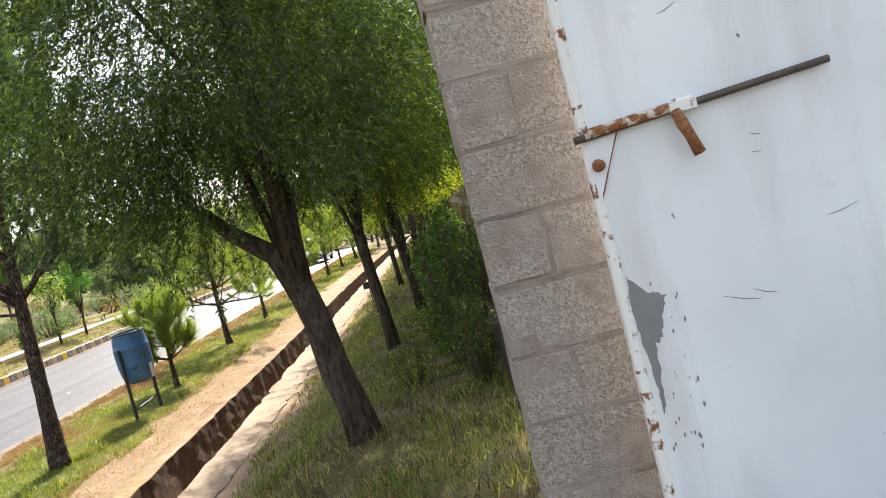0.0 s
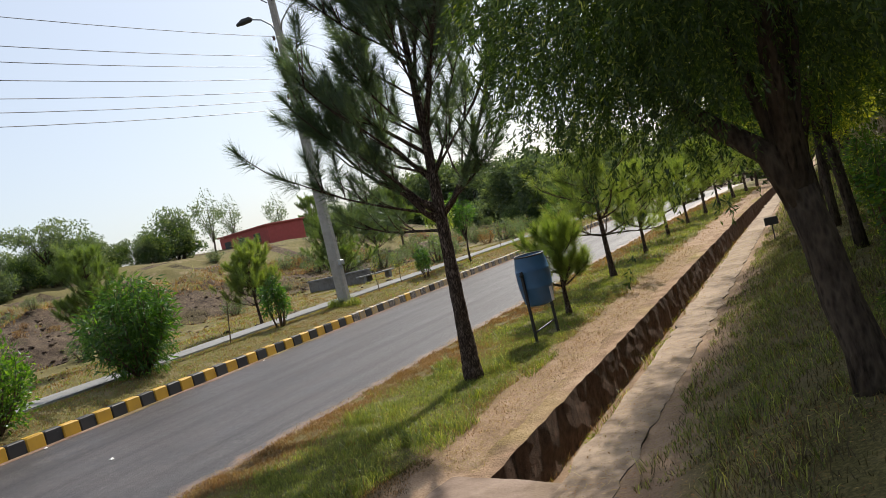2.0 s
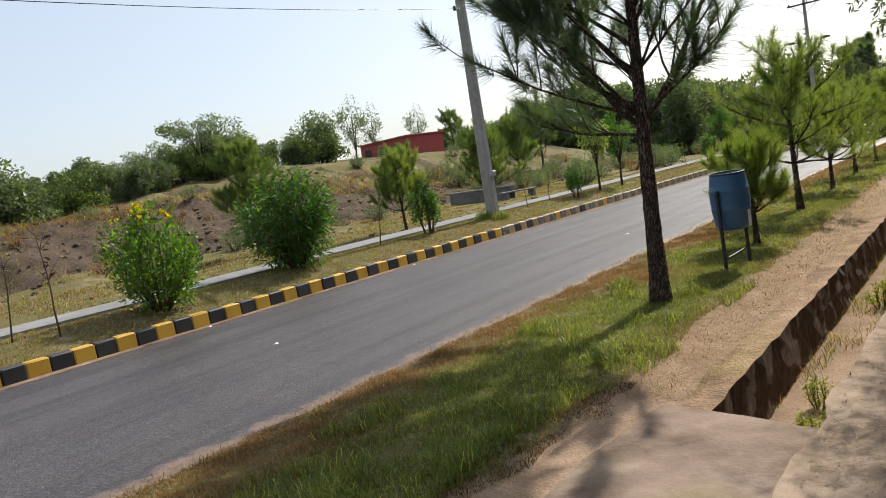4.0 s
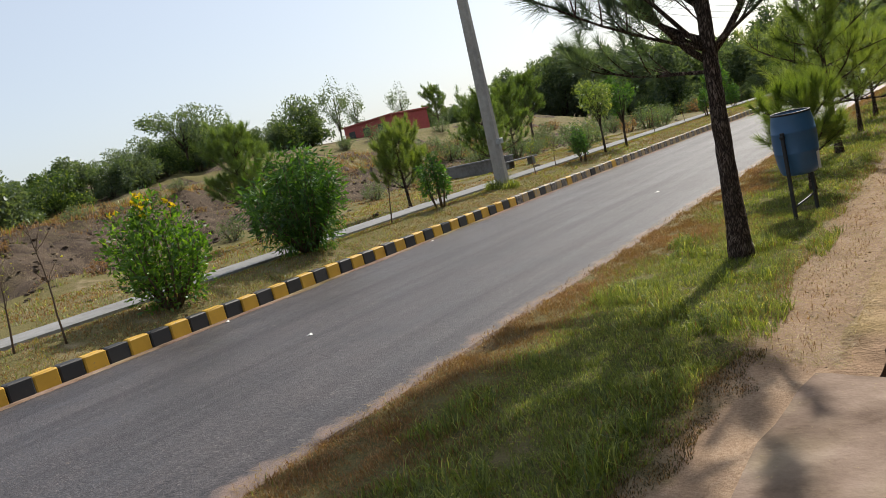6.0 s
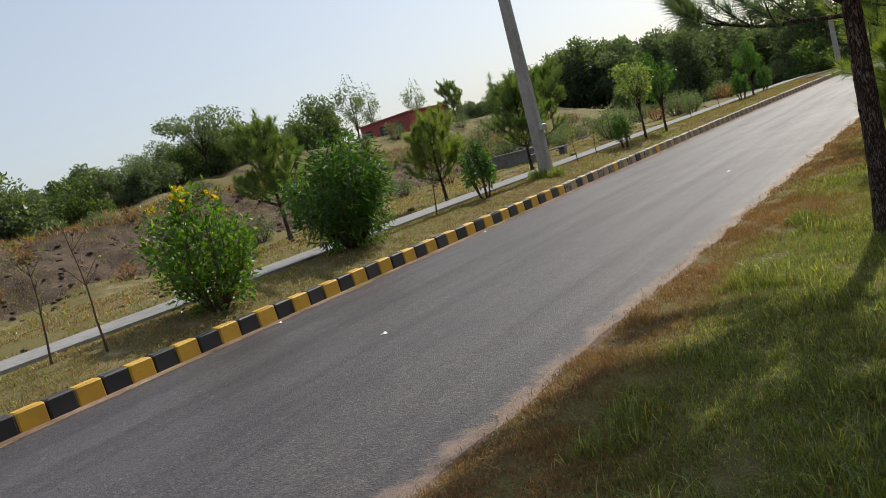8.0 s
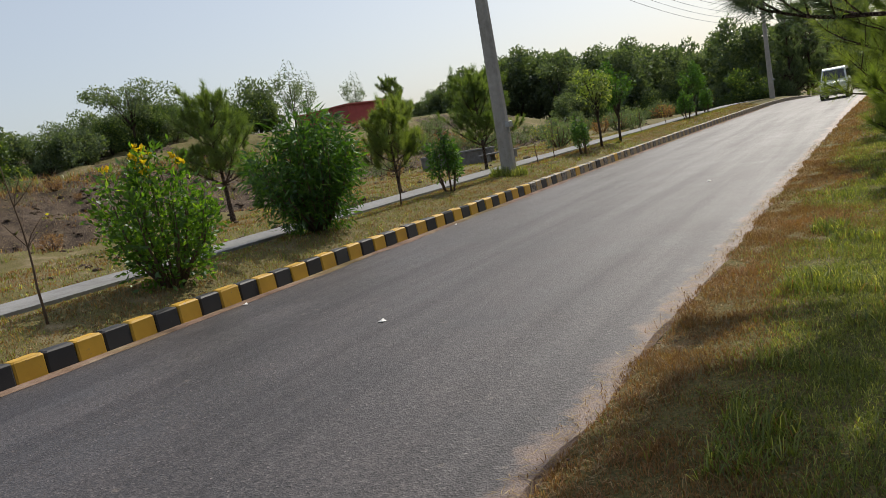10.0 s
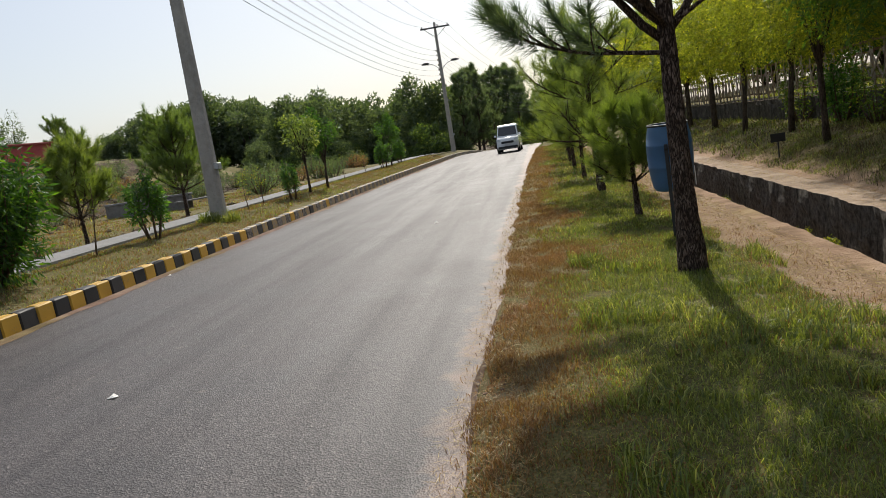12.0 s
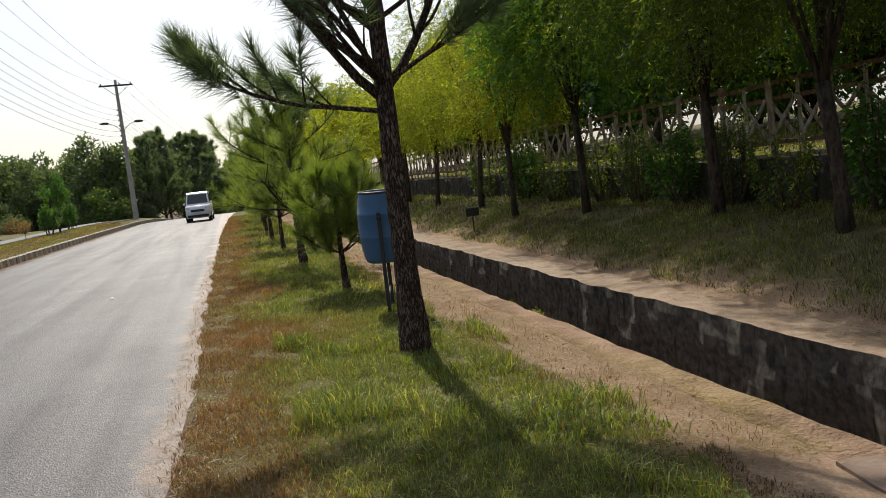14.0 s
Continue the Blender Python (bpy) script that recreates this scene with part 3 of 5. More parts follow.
GATE_W, RUST, RUST_W, BARE = gate_paint(), rusty("brown_rust", (0.11, 0.08, 0.06), 0.6), rusty("rust_streaked_white_paint", (0.70, 0.68, 0.64), 0.36), plain("bare_grey_steel", (0.20, 0.20, 0.205), 0.6, 0.2)
gate = thing("steel_gate", "closed white-painted steel gate with chipped and rusty edges", "gate", at=pose(6.345, -8.25, 0))
part("sheet", Geo().box(0.012, 3.0, -0.012, 0.012, 0.45, 3.4).mesh("sheet", GATE_W), gate)
part("stile", Geo().box(0.0, 0.03, -0.02, 0.022, 0.43, 3.42, 0.006).mesh("stile", RUST_W), gate, "rusty folded edge strip")
part("rail", Geo().box(0.03, 3.0, 0.012, 0.05, 0.45, 0.50, 0.004).mesh("rail", GATE_W), gate)
part("rail", Geo().box(0.03, 3.0, 0.012, 0.05, 2.0, 2.05, 0.004).mesh("rail", GATE_W), gate)
bolt = part("bolt", Geo().tube([(-0.02, -0.034, 2.354), (0.703, -0.036, 2.402)], 0.011, 12).mesh("bolt", plain("worn_dark_bolt_steel", (0.10, 0.075, 0.06), 0.55, 0.5, var=0.5, scale=30), True), gate, "dark sliding bolt rod")
part("handle", Geo().tube([(0.262, -0.05, 2.368), (0.27, -0.06, 2.33), (0.284, -0.062, 2.29), (0.300, -0.058, 2.24)], [0.014, 0.017, 0.015, 0.017], 10).mesh("handle", RUST, True), bolt, "rusty bolt handle")
part("bolt_sleeve", Geo().tube([(0.01, -0.034, 2.362), (0.31, -0.036, 2.382)], 0.0155, 10).mesh("bolt_sleeve", rusty("flaking_cream_paint", (0.52, 0.46, 0.36), 0.47), True), gate, "flaking painted sleeve")
part("bolt_clamp", Geo().box(0.25, 0.325, -0.058, -0.012, 2.362, 2.398, 0.008).mesh("bolt_clamp", RUST_W), gate, "rust-stained welded clamp")
g = Geo().add([(0.012, -0.016, 2.342), (0.10, -0.016, 2.352), (0.014, -0.016, 2.17), (0.012, -0.021, 2.342), (0.10, -0.021, 2.352), (0.014, -0.021, 2.17)], [(0, 1, 2), (5, 4, 3), (0, 3, 4, 1), (1, 4, 5, 2), (2, 5, 3, 0)])
part("gusset", g.mesh("gusset", GATE_W), gate, "welded triangular plate")
# thin rust-brown line along the slanting edge of the gusset
part("weld_seam", Geo().tube([(0.104, -0.018, 2.354), (0.06, -0.0185, 2.265), (0.016, -0.018, 2.166)], [0.0022, 0.003, 0.0022], 5).mesh("weld_seam", RUST), gate, "thin rust-brown line")
part("lug", Geo().tube([(0.032, -0.012, 2.274), (0.032, -0.042, 2.274)], [0.019, 0.016], 10).mesh("lug", RUST, True), gate, "small rusty lug")
rnd = random.Random(6)
g = Geo()
outline = [(0.033, 1.955), (0.055, 1.93), (0.083, 1.897), (0.11, 1.89), (0.132, 1.878), (0.118, 1.845), (0.105, 1.80), (0.098, 1.765), (0.074, 1.75), (0.072, 1.70), (0.063, 1.65), (0.062, 1.58), (0.052, 1.545), (0.05, 1.62), (0.045, 1.69), (0.036, 1.76), (0.034, 1.85)]
chip = []
for k, (x, z) in enumerate(outline):
    x2, z2 = outline[(k + 1) % len(outline)]
    for q in range(4):
        f = q / 4
        chip.append((x + (x2 - x) * f + rnd.uniform(-0.004, 0.004), z + (z2 - z) * f + rnd.uniform(-0.005, 0.005)))
g.add([(x, -0.0135, z) for x, z in chip], [tuple(range(len(chip)))])
for k in range(34):
    x, z, s = rnd.uniform(0.05, 0.17), rnd.uniform(1.4, 1.92), rnd.uniform(0.002, 0.007)
    g.add([(x, -0.0137, z + s * 1.6), (x - s * 0.7, -0.0135, z), (x, -0.0135, z - s * 1.8), (x + s * 0.6, -0.0135, z + 0.2 * s)], [(0, 1, 2, 3)])
part("chipped_patch", g.mesh("chipped_patch", BARE), gate, "bare grey metal where paint has peeled")
for k in range(16):
    x, z, a, L = rnd.uniform(0.25, 1.5), rnd.uniform(1.3, 2.75), rnd.uniform(-0.4, 0.4), rnd.uniform(0.02, 0.11)
    g = Geo().tube([(x, -0.0125, z), (x + L * 0.5 * math.cos(a), -0.0130, z + L * 0.5 * math.sin(a) - 0.004), (x + L * math.cos(a), -0.0125, z + L * math.sin(a))], [0.0006, 0.0014, 0.0006], 5)
    part("scratch", g.mesh("scratch", BARE), gate, "dark scratch in the paint" if k == 0 else "")
# far jamb closes the gateway
tagged(new("gate_pillar", Geo().box(9.5, 9.9, -8.0, -7.6, 0.5, 3.46, 0.01).mesh("gate_pillar", BLOCK)), "plain concrete block pillar at the gate", "pillar", kind="structure")

# ---- lattice fence on the wall ----
def weathered_board(name, pale, brown):
    m = Nodes(name, 0.85, spec=0.2)
    tone = m.t.nodes.new("ShaderNodeObjectInfo").outputs["Random"]
    n = m.noise(16, 6, m.co, (1, 1, 0.2), rough=0.7)
    c = m.mix(m.mask(n, 0.46, 0.62), pale, brown)
    m.color(m.mix(m.mask(tone, 0.2, 0.9), c, m.mix(1.0, c, (0.7, 0.62, 0.55), "MULTIPLY")))
    return m.bump(n, 0.5, 0.006).mat


BOARD, BOARD_R = weathered_board("peeling_whitewashed_board", (0.46, 0.42, 0.37), (0.22, 0.155, 0.11)), weathered_board("bare_brown_board", (0.24, 0.155, 0.10), (0.13, 0.08, 0.05))


def board(name, a, b, w, d, mat, seed):
    """A sawn board from a to b in the plane of the fence, its ends a little crooked."""
    rnd = random.Random(seed)
    a, b = Vector((0, *a)), Vector((0, *b))
    along = (b - a).normalized()
    across, out = Vector((0, -along.z, along.y)), Vector((1, 0, 0))
    g = Geo()
    for k in range(5):
        p = a.lerp(b, k / 4) + across * rnd.uniform(-0.004, 0.004) + out * rnd.uniform(-0.004, 0.004)
        g.v += [p + across * sy * w / 2 + out * sx * d / 2 for sy, sx in ((-1, -1), (1, -1), (1, 1), (-1, 1))]
    g.f = [(4 * k + i, 4 * k + (i + 1) % 4, 4 * k + 4 + (i + 1) % 4, 4 * k + 4 + i) for k in range(4) for i in range(4)] + [(3, 2, 1, 0), (16, 17, 18, 19)]
    return g.mesh(name, mat)


fence = thing("lattice_fence", "weathered wooden fence of crossed pale boards on a wall", "fence")
posts = [board("post", (0, -0.02), (0.01, 1.16), 0.085, 0.05, BOARD, k) for k in range(3)]
pickets = [board("picket", (0, 0.0), (0.02 * (k - 1), 1.10), 0.05, 0.03, BOARD, 10 + k) for k in range(3)]
rails = [board("rail", (-0.03, 0), (1.23, 0.01), 0.06, 0.035, (BOARD_R, BOARD)[k], 20 + k) for k in range(2)]
cross = [board("brace", (0.0, 0.22), (0.6, 0.86), 0.05, 0.025, BOARD, 30), board("brace", (0.0, 0.86), (0.6, 0.22), 0.05, 0.025, BOARD, 31)]
rnd = random.Random(8)
for k in range(42):
    y = -7.62 + 1.2 * k
    b = pose(6.5 + bend(y), y, 1.22 + dip(y) + rnd.uniform(-0.02, 0.02), rnd.uniform(-1.5, 1.5), rnd.uniform(-2, 2), 0)
    part("post", posts[k % 3], fence, at=b)
    part("picket", pickets[k % 3], fence, at=b @ pose(0.01, 0.6, 0))
    for z, me, dx in ((0.03, rails[1], 0.046), (0.22, rails[0], 0.046), (0.86, rails[0], 0.046), (1.10, rails[0], 0.046)):
        part("rail", me, fence, at=b @ pose(dx, 0, z, rnd.uniform(-0.8, 0.8), 0, 0))
    for q in range(2):
        part("brace", cross[0], fence, at=b @ pose(-0.042, 0.6 * q, 0, rnd.uniform(-1.5, 1.5), 0, 0))
        part("brace", cross[1], fence, at=b @ pose(-0.069, 0.6 * q, 0, rnd.uniform(-1.5, 1.5), 0, 0))


# ---- power poles, lamps and wires ----
def pole(x, y, z, lamp_z, arm_z, label):
    ob = thing("utility_pole", label, "pole", "power poles", at=pose(x, y, z - 0.1, 0, 0, 0))
    top = arm_z - z + 0.45
    g = Geo()
    for i in range(9):
        f = i / 8
        a, b = 0.20 - 0.10 * f, 0.16 - 0.075 * f
        zz = (top + 0.1) * f
        g.v += [(-a, -b * 0.6, zz), (-a * 0.6, -b, zz), (a * 0.6, -b, zz), (a, -b * 0.6, zz), (a, b * 0.6, zz), (a * 0.6, b, zz), (-a * 0.6, b, zz), (-a, b * 0.6, zz)]
    g.f = [(8 * j + i, 8 * j + (i + 1) % 8, 8 * j + 8 + (i + 1) % 8, 8 * j + 8 + i) for j in range(8) for i in range(8)] + [tuple(range(64, 72))]
    part("shaft", g.mesh("shaft", POLE_C), ob)
    base = -z + 0.1
    arm = part("crossarm", Geo().box(-1.25, 1.25, -0.18, -0.08, arm_z + base - 0.06, arm_z + base + 0.06, 0.01).mesh("crossarm", DARK_METAL), ob, "dark steel crossarm")
    for sx in (-1, 1):
        part("strut", Geo().tube([(sx * 0.95, -0.13, arm_z + base - 0.05), (sx * 0.1, -0.13, arm_z + base - 0.75)], 0.02, 6).mesh("strut", DARK_METAL), ob)
        zl = lamp_z + base
        la = part("lamp_arm", Geo().tube([(sx * 0.1, 0, zl - 0.75), (sx * 0.22, 0, zl - 0.45), (sx * 0.6, 0, zl - 0.14), (sx * 1.0, 0, zl)], [0.03, 0.028, 0.025, 0.025], 8).mesh("lamp_arm", GREY_STEEL, True), ob)
        part("lamp_head", Geo().tube([(sx * 0.95, 0, zl), (sx * 1.05, 0, zl + 0.02), (sx * 1.35, 0, zl + 0.03), (sx * 1.62, 0, zl + 0.0)], [0.05, 0.10, 0.11, 0.05], 10).mesh("lamp_head", DARK_METAL, True), la, "dark cobra-head street lamp")
    ins = Geo().lathe([(0.0, 0.0), (0.03, 0.0), (0.055, 0.05), (0.035, 0.07), (0.06, 0.11), (0.03, 0.15), (0.0, 0.16)], 10).mesh("insulator", plain("brown_porcelain", (0.10, 0.05, 0.035), 0.25), True)
    for sx in (-1.1, 0.25, 1.1):
        part("insulator", ins, arm, at=pose(sx, -0.13, arm_z + base + 0.06))
    for k in range(7):
        part("insulator", ins, ob, at=pose(-0.17, -0.12, arm_z + base - 2.0 - 0.4 * k))
    part("meter_box", Geo().box(0.16, 0.30, -0.13, 0.10, 1.45, 1.62, 0.015).box(0.14, 0.2, -0.08, 0.06, 1.3, 1.46, 0.01).mesh("meter_box", GREY_STEEL), ob, "small grey box on the pole")
    return ob


pole(-10.0, 11.8, 0.45, 10.6, 11.6, "tall tapered concrete power pole with street lamps")
pole(-8.75, 59.5, 0.45 + dip(59.5), 8.0, 10.9, "distant concrete power pole with twin street lamps")
pole(-10.0, -36.2, 0.45, 10.6, 11.6, "tall tapered concrete power pole with street lamps")


def wire(a, b, sag):
    pts = [Vector(a).lerp(Vector(b), i / 24) - Vector((0, 0, 4 * sag * (i / 24) * (1 - i / 24))) for i in range(25)]
    c = Vector(pts[0])
    g = Geo().tube([p - c for p in pts], 0.009, 5)
    ob = new("overhead_wire", g.mesh("overhead_wire", WIRE))
    ob.location = c
    tagged(ob, "slack overhead power line between concrete poles", "cable", "power lines")


for dx, za, zb in ((-1.1, 11.8, 11.1), (0.25, 11.8, 11.1), (1.1, 11.8, 11.1), (0.2, 9.6, 8.9), (0.2, 8.95, 8.5), (0.2, 8.6, 8.1), (0.2, 8.2, 7.7), (0.2, 7.8, 7.3), (0.2, 7.5, 6.9), (0.2, 7.2, 6.5)):
    s = 1.3 if za > 11 else 1.15
    wire((-10.0 + dx, 11.8, za), (-10.0 + dx, -36.2, za), s)
    wire((-10.0 + dx, 11.8, za), (-8.75 + dx, 59.5, zb), s)
    wire((-8.75 + dx, 59.5, zb), (-2 + dx, 108, zb - 3), s)

# ---- waste barrel on its stand ----
bin_ob = thing("waste_barrel", "scuffed blue plastic barrel hung on a dark steel stand", "bin", at=pose(0.29, 2.52, -0.02, 0, 0, -15))
prof = [(0.0, 0.0), (0.20, 0.0), (0.225, 0.012), (0.245, 0.05), (0.268, 0.16), (0.284, 0.30), (0.287, 0.305), (0.287, 0.33), (0.285, 0.335), (0.292, 0.46), (0.289, 0.58), (0.291, 0.585), (0.291, 0.61), (0.286, 0.615), (0.274, 0.72), (0.252, 0.83), (0.248, 0.85), (0.24, 0.852), (0.236, 0.83),
        (0.25, 0.7), (0.265, 0.45), (0.25, 0.1), (0.2, 0.03), (0.0, 0.03)]
drum = part("drum", Geo().lathe(prof, 40).mesh("drum", BLUE, True), bin_ob, at=pose(0, 0, 0.59, 2, 1, 0))
part("rim", Geo().lathe([(0.243, 0.835), (0.257, 0.838), (0.259, 0.855), (0.250, 0.864), (0.240, 0.858), (0.238, 0.842)], 40).mesh("rim", DARK_METAL, True), drum, "dark rim band")
part("hole", Geo().tube([(-0.29, -0.05, 0.36), (-0.30, -0.052, 0.36)], 0.012, 10).mesh("hole", DARK_METAL), drum)
for s in (-1, 1):
    post = part("post", Geo().box(-0.022, 0.022, s * 0.335 - 0.02, s * 0.335 + 0.02, -0.1, 1.2, 0.004).mesh("post", DARK_METAL), bin_ob, "dark steel post")
    part("pivot", Geo().tube([(0, s * 0.26, 1.14), (0, s * 0.37, 1.14)], 0.025, 10).mesh("pivot", DARK_METAL, True), post)
part("brace", Geo().tube([(0, -0.33, 0.16), (0, 0.33, 0.24)], 0.016, 8).mesh("brace", DARK_METAL), bin_ob)
part("label_plate", Geo().box(0.286, 0.294, -0.05, 0.02, 0.62, 0.86).mesh("label_plate", plain("pale_plate", (0.6, 0.6, 0.6), 0.5)), bin_ob, "pale strip on the barrel")

# ---- white van on the road ----
VAN_W, GLASS_D, TYRE = plain("white_car_paint", (0.72, 0.73, 0.74), 0.25, var=0.03), plain("dark_car_glass", (0.015, 0.018, 0.02), 0.06, spec=0.8, var=0.1), plain("black_rubber", (0.02, 0.02, 0.02), 0.85)
van = thing("minivan", "small white minivan driving on the asphalt road", "van", at=pose(-3.3, 44.5, 0.02, 0, 0, -2))
sections = [(-1.75, 0.66, 0.30, 0.78), (-1.68, 0.71, 0.24, 0.93), (-1.30, 0.74, 0.22, 1.02), (-0.95, 0.745, 0.22, 1.08), (0.0, 0.75, 0.22, 1.08), (1.2, 0.75, 0.22, 1.08), (1.72, 0.73, 0.26, 1.05), (1.78, 0.68, 0.34, 0.95)]
g = Geo()
for y, w, z0, z1 in sections:
    g.v += [(-w * 0.9, y, z0), (-w, y, z0 + 0.14), (-w, y, z1 - 0.12), (-w * 0.93, y, z1), (w * 0.93, y, z1), (w, y, z1 - 0.12), (w, y, z0 + 0.14), (w * 0.9, y, z0)]
g.f = [(8 * j + i, 8 * j + 8 + i, 8 * j + 8 + (i + 1) % 8, 8 * j + (i + 1) % 8) for j in range(7) for i in range(8)] + [tuple(range(8)), tuple(reversed(range(56, 64)))]
body = part("body", g.mesh("body", VAN_W, True), van)
g = Geo()
for y, w, z in ((-1.12, 0.70, 1.04), (-0.55, 0.62, 1.74), (-0.35, 0.61, 1.82), (1.35, 0.61, 1.83), (1.6, 0.62, 1.70), (1.74, 0.69, 1.03)):
    g.v += [(-w, y, z), (w, y, z)]
g.f = [(2 * i, 2 * i + 1, 2 * i + 3, 2 * i + 2) for i in range(5)]
for s in (0, 1):
    g.f.append(tuple(2 * i + s for i in (range(6) if s else range(5, -1, -1))))
part("cabin", g.mesh("cabin", VAN_W), van)
part("windscreen", Geo().add([(-0.62, -1.06, 1.12), (0.62, -1.06, 1.12), (0.55, -0.62, 1.67), (-0.55, -0.62, 1.67)], [(0, 1, 2, 3)]).mesh("windscreen", GLASS_D), van, "dark sloping windscreen", at=pose(0, -0.012, 0.008))
for s in (-1, 1):
    part("side_window", Geo().add([(s * 0.706, -0.85, 1.12), (s * 0.706, 0.2, 1.12), (s * 0.645, 0.2, 1.66), (s * 0.645, -0.5, 1.66)], [(0, 1, 2, 3)]).mesh("side_window", GLASS_D), van)
    part("side_window", Geo().add([(s * 0.706, 0.28, 1.12), (s * 0.706, 1.5, 1.12), (s * 0.645, 1.4, 1.66), (s * 0.645, 0.28, 1.66)], [(0, 1, 2, 3)]).mesh("side_window", GLASS_D), van)
    part("mirror", Geo().box(s * 0.8 - 0.07, s * 0.8 + 0.07, -0.98, -0.9, 1.08, 1.2, 0.02).mesh("mirror", VAN_W), van)
    part("headlight", Geo().add([(s * 0.42, -1.752, 0.78), (s * 0.68, -1.735, 0.80), (s * 0.70, -1.70, 0.93), (s * 0.46, -1.735, 0.90)], [(0, 1, 2, 3)]).mesh("headlight", plain("clear_lamp_glass", (0.55, 0.57, 0.6), 0.1, spec=0.8)), van, "clear headlight")
    for y in (-1.15, 1.2):
        wh = part("wheel", Geo().tube([(s * 0.58, y, 0.29), (s * 0.76, y, 0.29)], 0.29, 20).mesh("wheel", TYRE), van, "black tyre")
        part("rim", Geo().tube([(s * 0.75, y, 0.29), (s * 0.768, y, 0.29)], 0.18, 16).mesh("rim", GREY_STEEL), wh)
part("grille", Geo().box(-0.40, 0.40, -1.765, -1.74, 0.62, 0.76, 0.008).mesh("grille", DARK_METAL), van, "dark grille")
part("bumper", Geo().box(-0.62, 0.62, -1.80, -1.70, 0.30, 0.44, 0.02).mesh("bumper", DARK_METAL), van, "dark lower bumper")
part("number_plate", Geo().box(-0.2, 0.2, -1.79, -1.77, 0.50, 0.59).mesh("number_plate", plain("plate_white", (0.6, 0.6, 0.58))), van)

# ---- red hut on the hill ----
hut = thing("red_hut", "low red-painted hut with dark windows on the hill", "hut", at=pose(-50.2, 57.5, ground(-50.2, 55) - 0.9, 0, 0, -12))
part("wall", Geo().box(-4.2, 4.2, -2.5, 2.5, 0, 2.5).mesh("wall", RED_WALL), hut)
part("roof", Geo().box(-4.4, 4.4, -2.7, 2.7, 2.5, 2.66, 0.03).mesh("roof", plain("dusty_red_roof", (0.26, 0.06, 0.05), 0.8)), hut)
for x in (-2.9, -0.3, 2.3):
    wdw = part("window", Geo().box(x - 0.55, x + 0.55, -2.53, -2.47, 1.0, 1.95).mesh("window", DARK_METAL), hut, "dark window opening")
    part("sill", Geo().box(x - 0.65, x + 0.65, -2.62, -2.48, 0.92, 1.0, 0.01).mesh("sill", RED_WALL), wdw)

# ---- small things ----
sign = thing("plant_sign", "small black marker board on a thin stake", "sign", at=pose(3.65, 9.5, ground(3.65, 9.5)))
part("stake", Geo().box(-0.014, 0.014, -0.014, 0.014, -0.05, 0.42, 0.003).mesh("stake", DARK_METAL), sign)
part("board", Geo().box(-0.15, 0.15, -0.03, -0.012, 0.36, 0.54, 0.006).mesh("board", DARK_METAL), sign)
low = thing("low_wall", "low weathered grey block wall on the waste ground", "wall", at=pose(-18.6, 24.2, ground(-18.6, 24.2), 0, 0, -6))
part("body", Geo().box(-2.1, 2.1, -0.14, 0.14, -0.3, 0.62, 0.02).mesh("body", concrete("stained_grey_block", (0.20, 0.19, 0.18), (0.12, 0.11, 0.10))), low)
part("coping", Geo().box(-2.14, 2.14, -0.17, 0.17, 0.62, 0.69, 0.015).mesh("coping", WALKWAY), low)
bench = thing("concrete_bench", "low grey slatted bench beside the walkway", "bench", at=pose(-16.2, 24.0, ground(-16.2, 24), 0, 0, 60))
for k in range(3):
    part("slat", Geo().box(-1.0, 1.0, -0.25 + 0.19 * k, -0.09 + 0.19 * k, 0.36, 0.42, 0.01).mesh("slat", WALKWAY), bench)
for x in (-0.75, 0.75):
    part("leg", Geo().box(x - 0.08, x + 0.08, -0.22, 0.26, -0.1, 0.36, 0.01).mesh("leg", WALKWAY), bench)
for k, (x, y, s) in enumerate(((-5.08, -2.12, 0.045), (-8.3, -0.9, 0.04), (-3.6, 7.5, 0.05), (-8.25, 5.2, 0.04))):
    rs = np.random.RandomState(k)
    g = Geo().add([(-s, -s * 0.5, 0.004), (s * 0.9, -s * 0.6, 0.012), (s, s * 0.5, 0.004), (-s * 0.1, s * 0.8, 0.03), (-s * 0.9, s * 0.4, 0.006), (0, 0, 0.022)], [(0, 1, 5), (1, 2, 5), (2, 3, 5), (3, 4, 5), (4, 0, 5)])
    ob = new("paper_scrap", g.mesh("paper_scrap", plain("white_paper", (0.75, 0.74, 0.7), 0.8)))
    ob.location = (x, y, road_z(x, y) + 0.002)
    tagged(ob, "crumpled white paper scrap lying on the asphalt", "litter", "litter")


# ---- plants ----
def unit(a):
    return a / np.maximum(np.linalg.norm(a, axis=-1, keepdims=True), 1e-9)


def needles(tips, dirs, rs, count=42, length=0.2, width=0.006, spread=0.75, droop=0.12, reach=0.22):
    """Needle tufts: thin triangles standing forward round the last stretch of each twig."""
    tips, dirs = np.repeat(tips, count, 0), np.repeat(unit(dirs), count, 0)
    n = len(tips)
    across = unit(np.cross(dirs, unit(rs.normal(0, 1, (n, 3)))))
    f = rs.uniform(0, 1, (n, 1)) ** 1.3
    angle = (0.3 + 0.85 * f) * spread * rs.uniform(0.5, 1.35, (n, 1))
    d = dirs * np.cos(angle) + across * np.sin(angle)
    base = tips - dirs * f * reach
    side = unit(np.cross(d, rs.normal(0, 1, (n, 3)))) * width / 2
    tip = base + d * length * rs.uniform(0.65, 1.1, (n, 1)) - np.array([0, 0, 1.0]) * droop * length * rs.uniform(0, 1, (n, 1))
    return np.stack([base - side, base + side, tip], 1)


